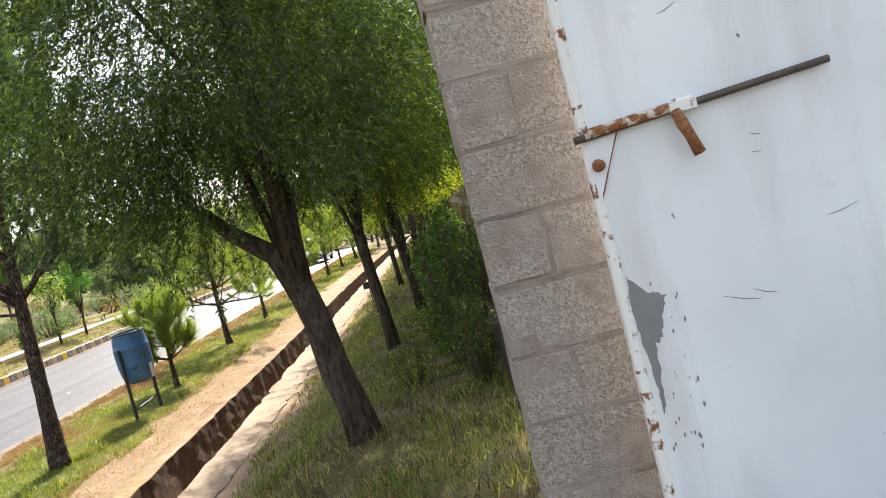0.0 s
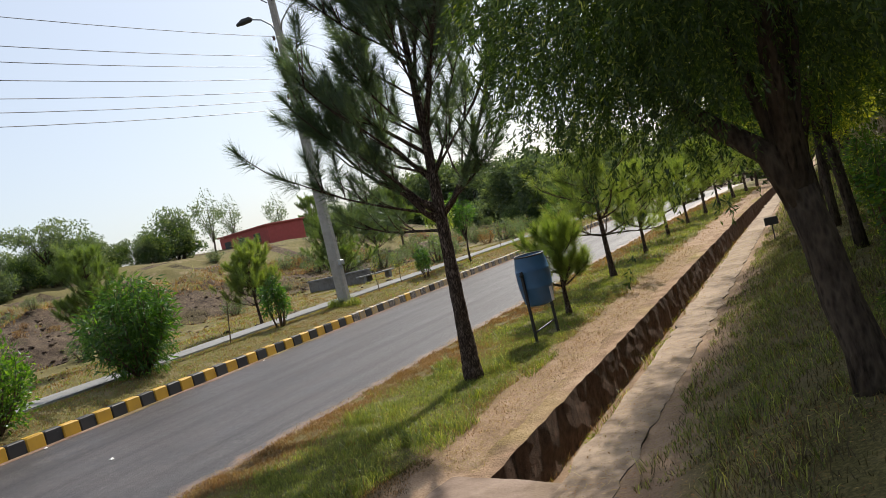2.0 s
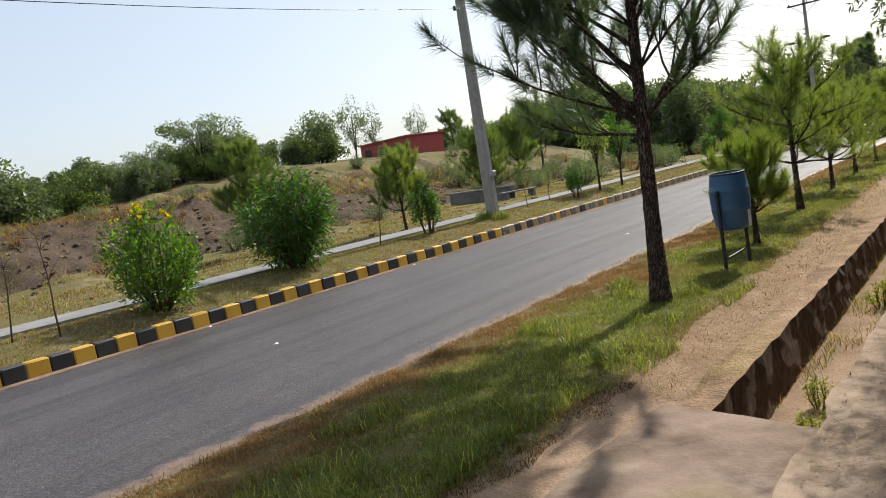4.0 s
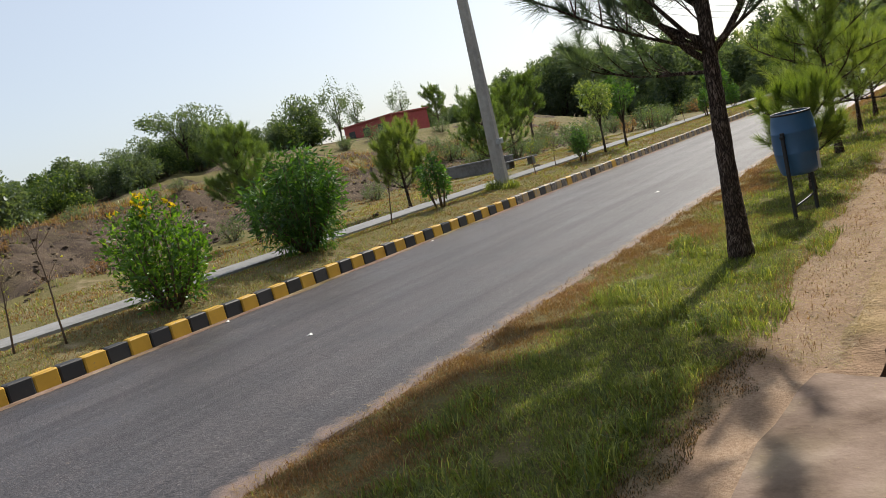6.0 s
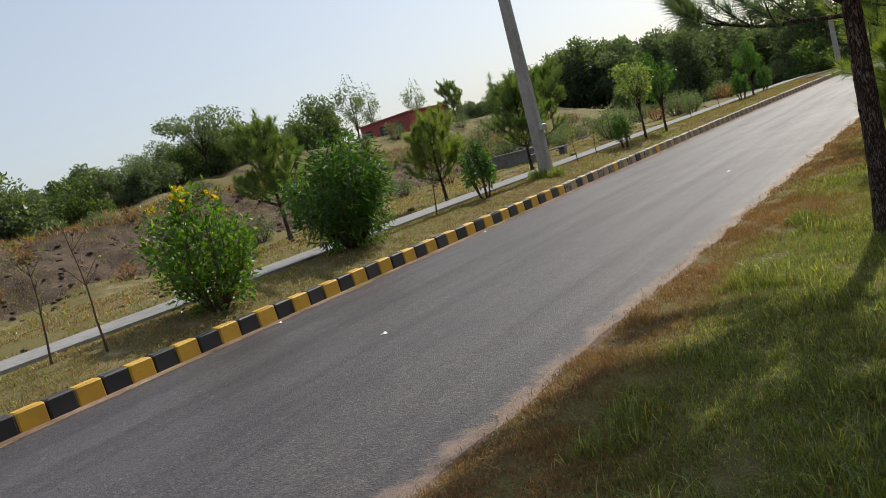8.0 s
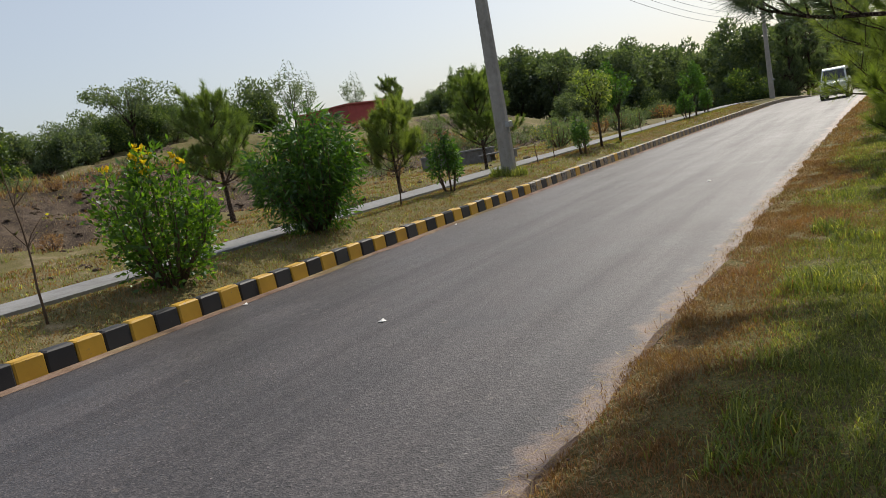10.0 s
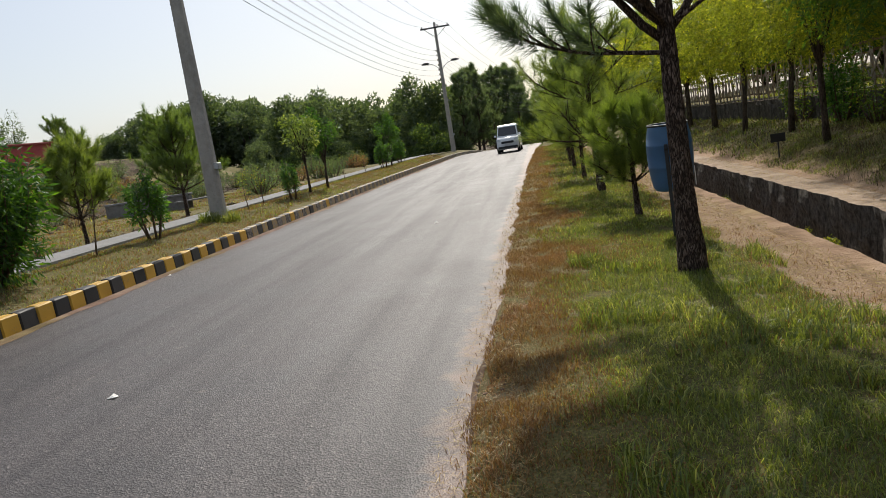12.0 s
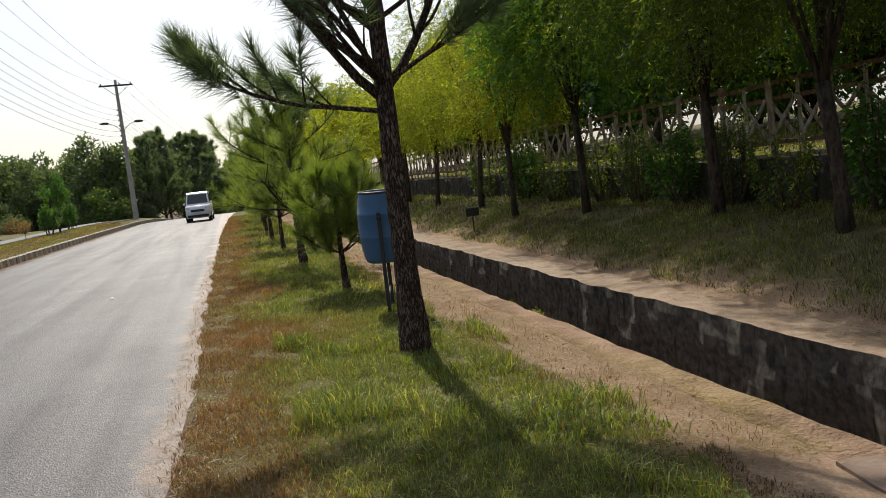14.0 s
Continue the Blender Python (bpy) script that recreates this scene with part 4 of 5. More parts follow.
def leaves(at, dirs, rs, length=0.08, width=0.02, jitter=0.6, flat=0.0):
    """Loose pointed leaves, each a kite of four corners with a slight fold."""
    n = len(at)
    d = unit(unit(dirs) + rs.normal(0, jitter, (n, 3)))
    s = np.cross(d, unit(rs.normal(0, 1, (n, 3)) + np.array([0, 0, flat])))
    s = unit(s)
    lift = np.cross(s, d)
    L = length * rs.uniform(0.6, 1.25, (n, 1))
    W = width * rs.uniform(0.7, 1.2, (n, 1)) / 2
    mid = at + d * L * 0.45
    return np.stack([at, mid + s * W + lift * W * 0.4, at + d * L, mid - s * W + lift * W * 0.4], 1)


def curve(p, d, length, steps, rnd, rise=0.0, wander=0.15):
    pts, p, d = [Vector(p)], Vector(p), Vector(d).normalized()
    for _ in range(steps):
        d = (d + Vector((rnd.uniform(-1, 1), rnd.uniform(-1, 1), rnd.uniform(-1, 1))) * wander + Vector((0, 0, rise))).normalized()
        p = p + d * (length / steps)
        pts.append(p.copy())
    return pts


def pine(height, clear, spread, seed, lean=(0, 0), whorls=6, per=4, tufts=5, r0=0.1, count=42, nlen=0.2, mat=None, up=0.55, limbs=(), width=0.006, spread_n=1.0, thin=0.34, lift=0.35, reach=0.24, taper=0.72, rise=0.09, bushy=0):
    """Meshes of a young long-needled pine: trunk with its boughs, and the needles."""
    rnd, rs = random.Random(seed), np.random.RandomState(seed)
    wood = Geo()
    trunk, p = [], Vector((0, 0, 0))
    n = 9
    for i in range(n + 1):
        f = i / n
        trunk.append(Vector((lean[0] * f + 0.05 * (math.sin(3.1 * f + seed) - math.sin(seed)) * height / 5, lean[1] * f + 0.05 * math.cos(2.7 * f + seed) * height / 5 - 0.05 * math.cos(seed) * height / 5, height * f)))
    rad = [r0 * (1.35 if i == 0 else 1.0) * (1 - 0.9 * (i / n) ** 1.1) + 0.006 for i in range(n + 1)]
    fine_t, fine_r = [], []
    for i in range(n):
        for q in range(6):
            fine_t.append(trunk[i].lerp(trunk[i + 1], q / 6))
            fine_r.append(rad[i] + (rad[i + 1] - rad[i]) * q / 6)
    wood.tube(fine_t + [trunk[-1]], fine_r + [rad[-1]], 14, wob=0.06, seed=seed)
    tips, dirs = [], []

    def bough(start, d, length, r, rise, kids):
        pts = curve(start, d, length, 8, rnd, rise, 0.13)
        wood.tube(pts, [r * (1 - 0.82 * k / 8) + 0.003 for k in range(9)], 6)
        ends = [(pts[-1], pts[-1] - pts[-2])]
        for k in range(kids):
            i = rnd.choice((2, 3, 4, 4, 5, 5, 6, 7))
            along = (pts[i + 1] - pts[i]).normalized()
            out = (along * 0.8 + Vector((rnd.uniform(-1, 1), rnd.uniform(-1, 1), rnd.uniform(-0.1, 0.7))) * 0.9).normalized()
            tw = curve(pts[i], out, max(0.2, length * rnd.uniform(0.16, 0.42)), 4, rnd, 0.07 + rise, 0.15)
            wood.tube(tw, [r * 0.34 * (1 - 0.7 * q / 4) + 0.0025 for q in range(5)], 5)
            ends.append((tw[-1], tw[-1] - tw[-2]))
        for e, dd in ends:
            tips.append(tuple(e)), dirs.append(tuple(dd.normalized() + Vector((0, 0, lift))))

    for start_z, d, length, r in limbs:
        f = start_z / height
        i = int(f * n)
        base = trunk[i].lerp(trunk[min(i + 1, n)], f * n - i)
        bough(base, d, length, r, 0.07, tufts + 4)
    turn = rnd.uniform(0, 6)
    for w in range(whorls):
        f = (clear + (height - clear) * (w + 0.15) / whorls) / height
        i = min(int(f * n), n - 1)
        base = trunk[i].lerp(trunk[i + 1], f * n - i)
        length = spread * (1 - taper * (w / whorls) ** 1.2) * rnd.uniform(0.8, 1.1)
        for k in range(per):
            a = turn + 2 * math.pi * (k + rnd.uniform(-0.25, 0.25)) / per
            d = Vector((math.cos(a), math.sin(a), up * rnd.uniform(0.4, 1.3) + 0.5 * w / whorls))
            bough(base, d, length * rnd.uniform(0.7, 1.2), r0 * thin * (1 - 0.6 * w / whorls), rise, tufts + round(bushy * smooth(0.25, 0.7, w / whorls)))
        turn += 1.1
    tips.append(tuple(trunk[-1])), dirs.append((0, 0, 1))
    ne = needles(np.array(tips), np.array(dirs), rs, count, nlen, width, spread_n, 0.12, reach)
    return wood.mesh("pine_trunk", PINE_BARK, True), fast_mesh("pine_needles", ne.reshape(-1, 3), 3, mat or NEEDLE)


def weeping(height, fork, centre, radii, seed, lean=(0, 0), leaf=0.055, clumps=1500, per=16, mat=None, r0=0.11, hang=0.5, core=0.25, low=-0.5, limbs=9, skirt=0.12, stem=None, arms=(), spray_len=0.34, fuzz=0.75):
    """Meshes of a dense small-leaved tree with drooping sprays."""
    rnd, rs = random.Random(seed), np.random.RandomState(seed)
    wood = Geo()
    top = Vector((lean[0], lean[1], fork))
    if stem:
        stem = [Vector(p) for p in stem]
        top = stem[-1]
    else:
        stem = [Vector((0, 0, -0.1)), Vector((lean[0] * 0.2, lean[1] * 0.2, fork * 0.3)), Vector((lean[0] * 0.6, lean[1] * 0.6, fork * 0.68)), top]
    wood.tube(stem, [r0 * (1.35 if k == 0 else 1.08 - 0.05 * k) for k in range(len(stem))], 12, wob=0.07, seed=seed)
    for arm in arms:
        wood.tube([top - Vector((0, 0, 0.08))] + [Vector(p) for p in arm], [r0 * (0.85 - 0.65 * k / len(arm)) for k in range(len(arm) + 1)], 9, wob=0.07, seed=seed + 1)
    c = Vector(centre)
    for k in range(limbs):
        a = 2 * math.pi * (k + rnd.uniform(-0.3, 0.3)) / limbs
        aim = c + Vector((math.cos(a) * radii[0], math.sin(a) * radii[1], rnd.uniform(0.0, 0.7) * radii[2])) * rnd.uniform(0.3, 0.55)
        mid = top.lerp(aim, 0.5) + Vector((rnd.uniform(-0.15, 0.15), rnd.uniform(-0.15, 0.15), rnd.uniform(0.0, 0.3)))
        r = r0 * rnd.uniform(0.22, 0.42)
        wood.tube([top - Vector((0, 0, 0.1)), top.lerp(mid, 0.5), mid, mid.lerp(aim, 0.6), aim], [r, r * 0.85, r * 0.65, r * 0.4, r * 0.15], 7, wob=0.05, seed=k)
        for _ in range(5):
            f = rnd.uniform(0.2, 0.9)
            s = mid.lerp(aim, f)
            wood.tube([s, s + Vector((rnd.uniform(-0.5, 0.5), rnd.uniform(-0.5, 0.5), rnd.uniform(-0.2, 0.6)))], [r * 0.3, 0.004], 5)
    wood.tube([top - Vector((0, 0, 0.1)), top.lerp(c, 0.6) + Vector((0.1, 0, 0)), c + Vector((0, 0, radii[2] * 0.6))], [r0 * 0.8, r0 * 0.5, 0.01], 8)
    # sprays, in lumps, more of them near the outline
    lumps = unit(rs.normal(0, 1, (34, 3))) * rs.uniform(0.55, 0.95, (34, 1))
    lumps[:, 2] = np.where(lumps[:, 2] < low, low, lumps[:, 2])
    pick = rs.randint(0, 34, clumps)
    pos = lumps[pick] + rs.normal(0, 0.15, (clumps, 3))
    inner = rs.uniform(0, 1, clumps) < core
    pos[inner] = unit(rs.normal(0, 1, (inner.sum(), 3))) * rs.uniform(0.1, 0.75, (inner.sum(), 1)) * np.array([1, 1, 0.75])
    under = rs.uniform(0, 1, clumps) < skirt
    ang, far_out = rs.uniform(0, 2 * np.pi, under.sum()), rs.uniform(0, 1, under.sum()) ** 0.5 * 0.95
    pos[under] = np.stack([np.cos(ang) * far_out, np.sin(ang) * far_out, low + rs.uniform(-0.05, 0.3, under.sum()) + 0.12 * np.sin(ang * 5 + far_out * 4)], 1)
    out = unit(pos)
    at = np.array(centre) + pos * np.array(radii)
    spray = unit(out * np.array([1, 1, 0.6]) + rs.normal(0, 0.4, (clumps, 3)) + np.array([0, 0, -hang]))
    f = rs.uniform(0, 1, (clumps, per, 1))
    line = at[:, None, :] + spray[:, None, :] * f * spray_len + np.array([0, 0, -1.0]) * (f ** 2) * 0.35 * spray_len * hang + rs.normal(0, 0.018 if spray_len > 0.3 else 0.006, (clumps, per, 3))
    d = np.repeat(spray[:, None, :], per, 1) + rs.normal(0, fuzz, (clumps, per, 3))
    lv = leaves(line.reshape(-1, 3), d.reshape(-1, 3), rs, leaf, leaf * 0.26, 0.2)
    return wood.mesh("tree_trunk", GREY_BARK, True), fast_mesh("tree_leaves", lv.reshape(-1, 3), 4, mat or BRUSH)


def shrub(height, width, seed, leaf=0.11, count=5200, mat=None, stems=11, low=0.12, wide=0.42, upright=0.0):
    """Meshes of a many-stemmed broad-leaved bush."""
    rnd, rs = random.Random(seed), np.random.RandomState(seed)
    at, dd, wood = [], [], []
    for k in range(stems):
        a = 2 * math.pi * k / stems + rnd.uniform(-0.3, 0.3)
        tilt = rnd.uniform(0.05, 1.0) ** 0.8 * rnd.uniform(0.75, 1.15)
        end = Vector((math.cos(a) * width * 0.5 * tilt, math.sin(a) * width * 0.5 * tilt, height * (1.02 - 0.42 * tilt ** 2) * rnd.uniform(0.68, 1.0)))
        base = Vector((math.cos(a) * 0.1, math.sin(a) * 0.1, -0.05))
        mid = base.lerp(end, 0.5) + Vector((math.cos(a), math.sin(a), 0)) * width * 0.07
        wood.append(Geo().tube([base, base.lerp(mid, 0.6), mid, end], [0.024, 0.02, 0.014, 0.004], 6).mesh("stem", TWIG, True))
        m = count // stems
        f = rs.uniform(low, 1.0, (m, 1)) ** 0.8
        line = np.where(f < 0.5, np.array(base) + (np.array(mid) - np.array(base)) * f * 2, np.array(mid) + (np.array(end) - np.array(mid)) * (f * 2 - 1))
        off = unit(rs.normal(0, 1, (m, 3))) * rs.uniform(0.02, 1, (m, 1)) ** 0.7 * width * 0.21 * (1.15 - 0.55 * f)
        at.append(line + off)
        dd.append(off + np.array([math.cos(a) * 0.1, math.sin(a) * 0.1, -0.05 + upright * width * 0.2]))
    at, dd = np.concatenate(at), np.concatenate(dd)
    at[:, 2] = np.maximum(at[:, 2], 0.05)
    lv = leaves(at, dd, rs, leaf, leaf * wide, 0.55)
    return wood, fast_mesh("bush_leaves", lv.reshape(-1, 3), 4, mat or BROAD), at


def crown_tree(height, clear, width, seed, leaf=0.2, count=5200, mat=None, r0=0.12, lumps=22, umbrella=False, squash=1.0):
    """Meshes of a broad-leaved tree with an uneven crown of clumps."""
    rnd, rs = random.Random(seed), np.random.RandomState(seed)
    wood = Geo()
    wood.tube([(0, 0, -0.1), (0.03 * height * 0.1, 0, clear * 0.6), (0.05, 0.04, clear), (0.1, 0.02, clear + (height - clear) * 0.6)], [r0 * 1.3, r0, r0 * 0.85, r0 * 0.25], 8, wob=0.05, seed=seed)
    c = np.array([0, 0, clear + (height - clear) * (0.72 if umbrella else 0.5)])
    rad = np.array([width / 2, width / 2, (height - clear) * (0.22 if umbrella else 0.5) * squash])
    L = unit(rs.normal(0, 1, (lumps, 3))) * rs.uniform(0.3, 0.8, (lumps, 1))
    size = rs.uniform(0.2, 0.42, lumps)
    for k in range(min(lumps, 12)):
        e = Vector(c + L[k] * rad * 0.9)
        s = Vector((0.04, 0.03, clear * rnd.uniform(0.75, 1.0)))
        wood.tube([s, s.lerp(e, 0.5) + Vector((0, 0, 0.06 * height)), e], [r0 * 0.4, r0 * 0.25, 0.01], 6)
    pick = rs.randint(0, lumps, count)
    pos = L[pick] + unit(rs.normal(0, 1, (count, 3))) * (size[pick] * rs.uniform(0.25, 1, count) ** 0.5)[:, None]
    lv = leaves(c + pos * rad, pos + rs.normal(0, 0.5, (count, 3)), rs, leaf, leaf * 0.5, 0.6)
    return wood.mesh("tree_trunk", GREY_BARK, True), fast_mesh("tree_crown", lv.reshape(-1, 3), 4, mat or BROAD_HAZE)


def plant(name, meshes, at, label, category="tree", group="", turn=0.0, size=1.0, names=("trunk", "crown"), sink=0.0):
    x, y = at[:2]
    z = at[2] if len(at) > 2 else ground(x, y) - sink
    ob = thing(name, label, category, group, at=Matrix.Translation((x, y, z)) @ Matrix.Rotation(radians(turn), 4, "Z") @ Matrix.Diagonal((size, size, size, 1)))
    for n, me in zip(names, meshes):
        for one in me if isinstance(me, list) else [me]:
            part(n, one, ob)
    return ob


# row of pines on the near verge
big = pine(6.9, 2.35, 2.7, 5, lean=(-0.1, 0.33), whorls=8, per=4, tufts=11, r0=0.108, count=200, nlen=0.27, up=0.62, width=0.007, thin=0.2, spread_n=1.15, lift=0.22, reach=0.34, rise=0.085, taper=0.34, bushy=30,
           limbs=((2.3, (-0.8, -0.1, 0.55), 2.35, 0.045), (2.38, (0.62, 0.25, 0.75), 2.5, 0.045), (2.2, (-0.95, 0.2, 0.2), 1.9, 0.022), (2.45, (-0.5, -0.6, 0.6), 2.2, 0.03), (2.55, (-0.95, -0.25, 0.42), 2.5, 0.035), (2.9, (-0.85, 0.3, 0.7), 2.4, 0.032),
                  (3.3, (-0.7, -0.4, 0.85), 2.4, 0.03), (3.7, (0.8, -0.35, 0.75), 2.3, 0.03), (4.3, (0.5, -0.7, 0.85), 2.2, 0.028), (4.6, (-0.6, -0.5, 0.8), 2.2, 0.028)))
plant("pine_tree", big, (0, 0, -0.03), "tall young pine with flaking bark and open boughs", group="verge pines")
plant("pine_tree", big, (-1.5, -10.6, 0), "tall young pine standing on the verge by the road", group="verge pines", turn=160, size=0.95)
bushy = pine(1.55, 0.5, 0.85, 11, whorls=4, per=5, tufts=7, r0=0.048, count=120, nlen=0.27, width=0.007, mat=NEEDLE_Y, up=0.4, lean=(-0.05, 0.1), lift=0.5, reach=0.2, spread_n=1.0, taper=0.35, rise=0.05)
plant("pine_tree", bushy, (0.05, 4.6), "short bushy light green pine beside a barrel", group="verge pines")
mid1 = pine(3.4, 1.0, 1.75, 23, whorls=6, per=5, tufts=9, r0=0.07, count=80, nlen=0.27, width=0.0075, mat=NEEDLE_Y, up=0.25, lean=(-0.1, 0.1), lift=0.2, reach=0.26, taper=0.6, rise=0.035, spread_n=1.1)
mid2 = pine(2.7, 0.8, 1.25, 31, whorls=5, per=5, tufts=8, r0=0.055, count=80, nlen=0.27, width=0.0085, mat=NEEDLE_Y, up=0.3, lift=0.3, reach=0.25, taper=0.55, rise=0.04, spread_n=1.1)
for k, (x, y, me, s) in enumerate(((-0.15, 9.2, mid1, 1.0), (-0.25, 13.8, mid2, 0.95), (-0.3, 18.2, mid1, 0.8), (-0.25, 22.6, mid2, 0.9), (-0.1, 27, mid2, 1.15), (0.0, 31.5, mid1, 0.9), (0.3, 36, mid1, 1.1),
                                   (0.6, 41, mid2, 1.3), (0.9, 46, mid1, 1.2), (1.3, 52, mid1, 1.25), (1.9, 58, mid1, 1.3))):
    plant("pine_tree", me, (x, y), "young pine with long light green needles", group="verge pines", turn=k * 70, size=s)

# small-leaved trees on the bank
near = weeping(6.6, 1.2, (-0.28, -0.15, 3.95), (1.6, 1.95, 2.3), 3, clumps=17000, per=17, leaf=0.042, r0=0.115, core=0.3, hang=0.6, low=-0.74, limbs=4, skirt=0.32, spray_len=0.15, fuzz=0.5,
               stem=((0, 0, -0.1), (-0.03, 0, 0.25), (-0.10, 0.01, 0.55), (-0.14, 0.02, 0.95), (-0.20, 0.02, 1.25)),
               arms=(((-0.32, 0, 1.50), (-0.56, -0.03, 1.72), (-0.8, -0.06, 2.0), (-1.0, -0.1, 2.5)), ((-0.17, 0.04, 1.6), (-0.12, 0.1, 2.1), (0.05, 0.1, 2.7))))
plant("bottlebrush_tree", near, (4.96, -4.66), "dense dark bottlebrush tree with a leaning trunk", group="bank trees", sink=0.0)
wa = weeping(7.2, 1.6, (0.1, 0, 4.3), (1.95, 2.2, 3.0), 8, lean=(-0.1, 0.1), clumps=6400, per=16, leaf=0.075, r0=0.078, mat=LIME)
wb = weeping(6.4, 1.7, (-0.1, 0.1, 4.0), (1.45, 1.6, 2.6), 9, lean=(0.12, 0.1), clumps=2700, per=15, leaf=0.085, mat=BRUSH_Y, r0=0.07)
wd = weeping(5.4, 1.7, (0, 0, 3.4), (1.8, 1.9, 2.1), 19, clumps=1300, per=12, leaf=0.15, mat=BRUSH_Y, r0=0.1)
wc = weeping(7.0, 1.9, (0.2, -0.1, 4.3), (1.9, 2.0, 2.7), 10, lean=(0.1, -0.1), clumps=3200, per=10, leaf=0.13, r0=0.072, mat=BROAD_L)
for k, (x, y, me, s) in enumerate(((4.85, 0.1, wa, 1.0), (5.2, 2.8, wa, 1.0), (4.95, 6.5, wc, 0.95), (4.5, 9.1, wb, 0.9), (4.9, 12.6, wb, 0.95), (4.8, 16.6, wb, 0.95), (4.9, 21, wd, 0.95), (5.0, 26, wd, 0.95),
                                   (5.2, 31, wd, 1.15), (5.4, 36, wd, 1.2), (5.8, 42, wd, 1.2), (6.3, 49, wd, 1.3), (7.0, 57, wd, 1.3))):
    lab = {id(wa): "dense dark green small-leaved tree above the drain", id(wb): "slender tree with yellowing sunlit foliage", id(wd): "slender tree with yellowing sunlit foliage", id(wc): "leafy tree with broad bright green leaves"}[id(me)]
    plant("bank_tree", me, (x, y), lab, group="bank trees", turn=k * 67, size=s)
# trees behind the fence close the view
back = crown_tree(8.0, 0.7, 6.5, 77, leaf=0.28, count=7500, mat=BROAD, r0=0.16, lumps=44)
back2 = crown_tree(7.0, 0.5, 6.0, 78, leaf=0.25, count=7000, mat=BRUSH, r0=0.14, lumps=44)
for k, (x, y, s) in enumerate(((10.2, -2.5, 0.85), (10.8, 2.5, 1.0), (12.5, 7.5, 1.0), (11.5, 12, 1.0), (13, 17, 1.1), (12, 22.5, 1.1), (14, 28, 1.2), (13, 34, 1.2), (14, 41, 1.2), (15, 48, 1.3), (15, 56, 1.3), (9.4, -6.0, 0.75), (16.5, 0, 1.2), (17, 8, 1.2),
                               (18, 17, 1.3), (19, 27, 1.3), (20, 40, 1.4))):
    plant("garden_tree", (back, back2)[k % 2], (x, y), "broad-crowned dark tree in the garden behind the fence", group="garden trees", turn=k * 55, size=s)

hedge = crown_tree(3.6, 0.2, 4.4, 79, leaf=0.22, count=3600, mat=BROAD, r0=0.07, lumps=30)
for k in range(20):
    plant("garden_shrub", hedge, (14.5 + (k % 3) * 1.6, -7 + 3.1 * k), "dense leafy shrub at the back of the garden", "bush", "garden shrubs", turn=k * 47, size=0.95 + 0.1 * (k % 4), sink=0.3)

# bushes, saplings and trees on the far verge
sb = shrub(2.45, 2.45, 41, leaf=0.2, count=7500, stems=32, wide=0.2, upright=-0.1)
plant("bush", sb[:2], (-10.15, 3.2), "dense upright green bush with long pointed leaves", "bush", "verge bushes", names=("stem", "foliage"))
sf = shrub(2.05, 2.0, 43, leaf=0.12, count=4300, stems=20, low=0.12, upright=0.4, mat=BROAD_L)
flower = plant("flowering_bush", sf[:2], (-9.6, -0.95), "loose green bush with yellow flowers on top", "bush", "verge bushes", names=("stem", "foliage"))
rs = np.random.RandomState(5)
topp = sf[2][sf[2][:, 2] > 1.62]
for k in range(18):
    q = topp[rs.randint(len(topp))]
    fl = leaves(np.repeat(q[None] + [0, 0, 0.06], 9, 0), rs.normal(0, 1, (9, 3)) + [0, 0, 0.4], rs, 0.075, 0.055, 0.3)
    part("flower", fast_mesh("flower", fl.reshape(-1, 3), 4, PETAL), flower, "yellow flower head" if k == 0 else "")
ss = shrub(1.35, 1.0, 47, leaf=0.10, count=1500, stems=6, low=0.3)
for k, (x, y, s) in enumerate(((-10.1, 8.4, 1.15), (-9.75, 17.4, 0.95), (-10.3, 36, 1.2), (-10.6, 43, 1.2))):
    plant("small_shrub", ss[:2], (x, y), "small upright leafy green shrub on the verge", "shrub", "verge shrubs", turn=k * 80, size=s, names=("stem", "foliage"))
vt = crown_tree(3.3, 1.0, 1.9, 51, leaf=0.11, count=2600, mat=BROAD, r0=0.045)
vy = crown_tree(3.2, 1.2, 1.7, 52, leaf=0.13, count=1500, mat=NEEDLE_Y, r0=0.04)
for k, (x, y, me) in enumerate(((-9.75, 21.8, vt), (-9.9, 19.9, vy), (-10.4, 39, vt))):
    plant("verge_tree", me, (x, y), "small round-headed tree on the grassy verge", group="verge trees", turn=k * 77)


def sapling(height, seed, leafy):
    rnd, rs = random.Random(seed), np.random.RandomState(seed)
    wood = Geo()
    pts = curve((0, 0, -0.05), (rnd.uniform(-0.12, 0.12), 0.05, 1), height, 8, rnd, 0.02, 0.09)
    wood.tube(pts, [0.02 * (1 - 0.75 * i / 8) for i in range(9)], 6)
    twigs = []
    ends = []
    for k in range(7):
        i = rnd.randint(3, 7)
        tw = curve(pts[i], (rnd.uniform(-1, 1), rnd.uniform(-1, 1), 1.1), height * 0.22, 3, rnd)
        twigs.append(Geo().tube(tw, [0.007, 0.005, 0.004, 0.002], 5).mesh("twig", TWIG))
        ends += [tuple(tw[-1]), tuple(tw[2])]
    at = np.repeat(np.array(ends), leafy, 0) + rs.normal(0, 0.06, (len(ends) * leafy, 3))
    lv = leaves(at, rs.normal(0, 1, at.shape), rs, 0.06, 0.02, 0.4)
    return wood.mesh("sapling_stem", TWIG, True), twigs, fast_mesh("sapling_leaves", lv.reshape(-1, 3), 4, BRUSH_Y)


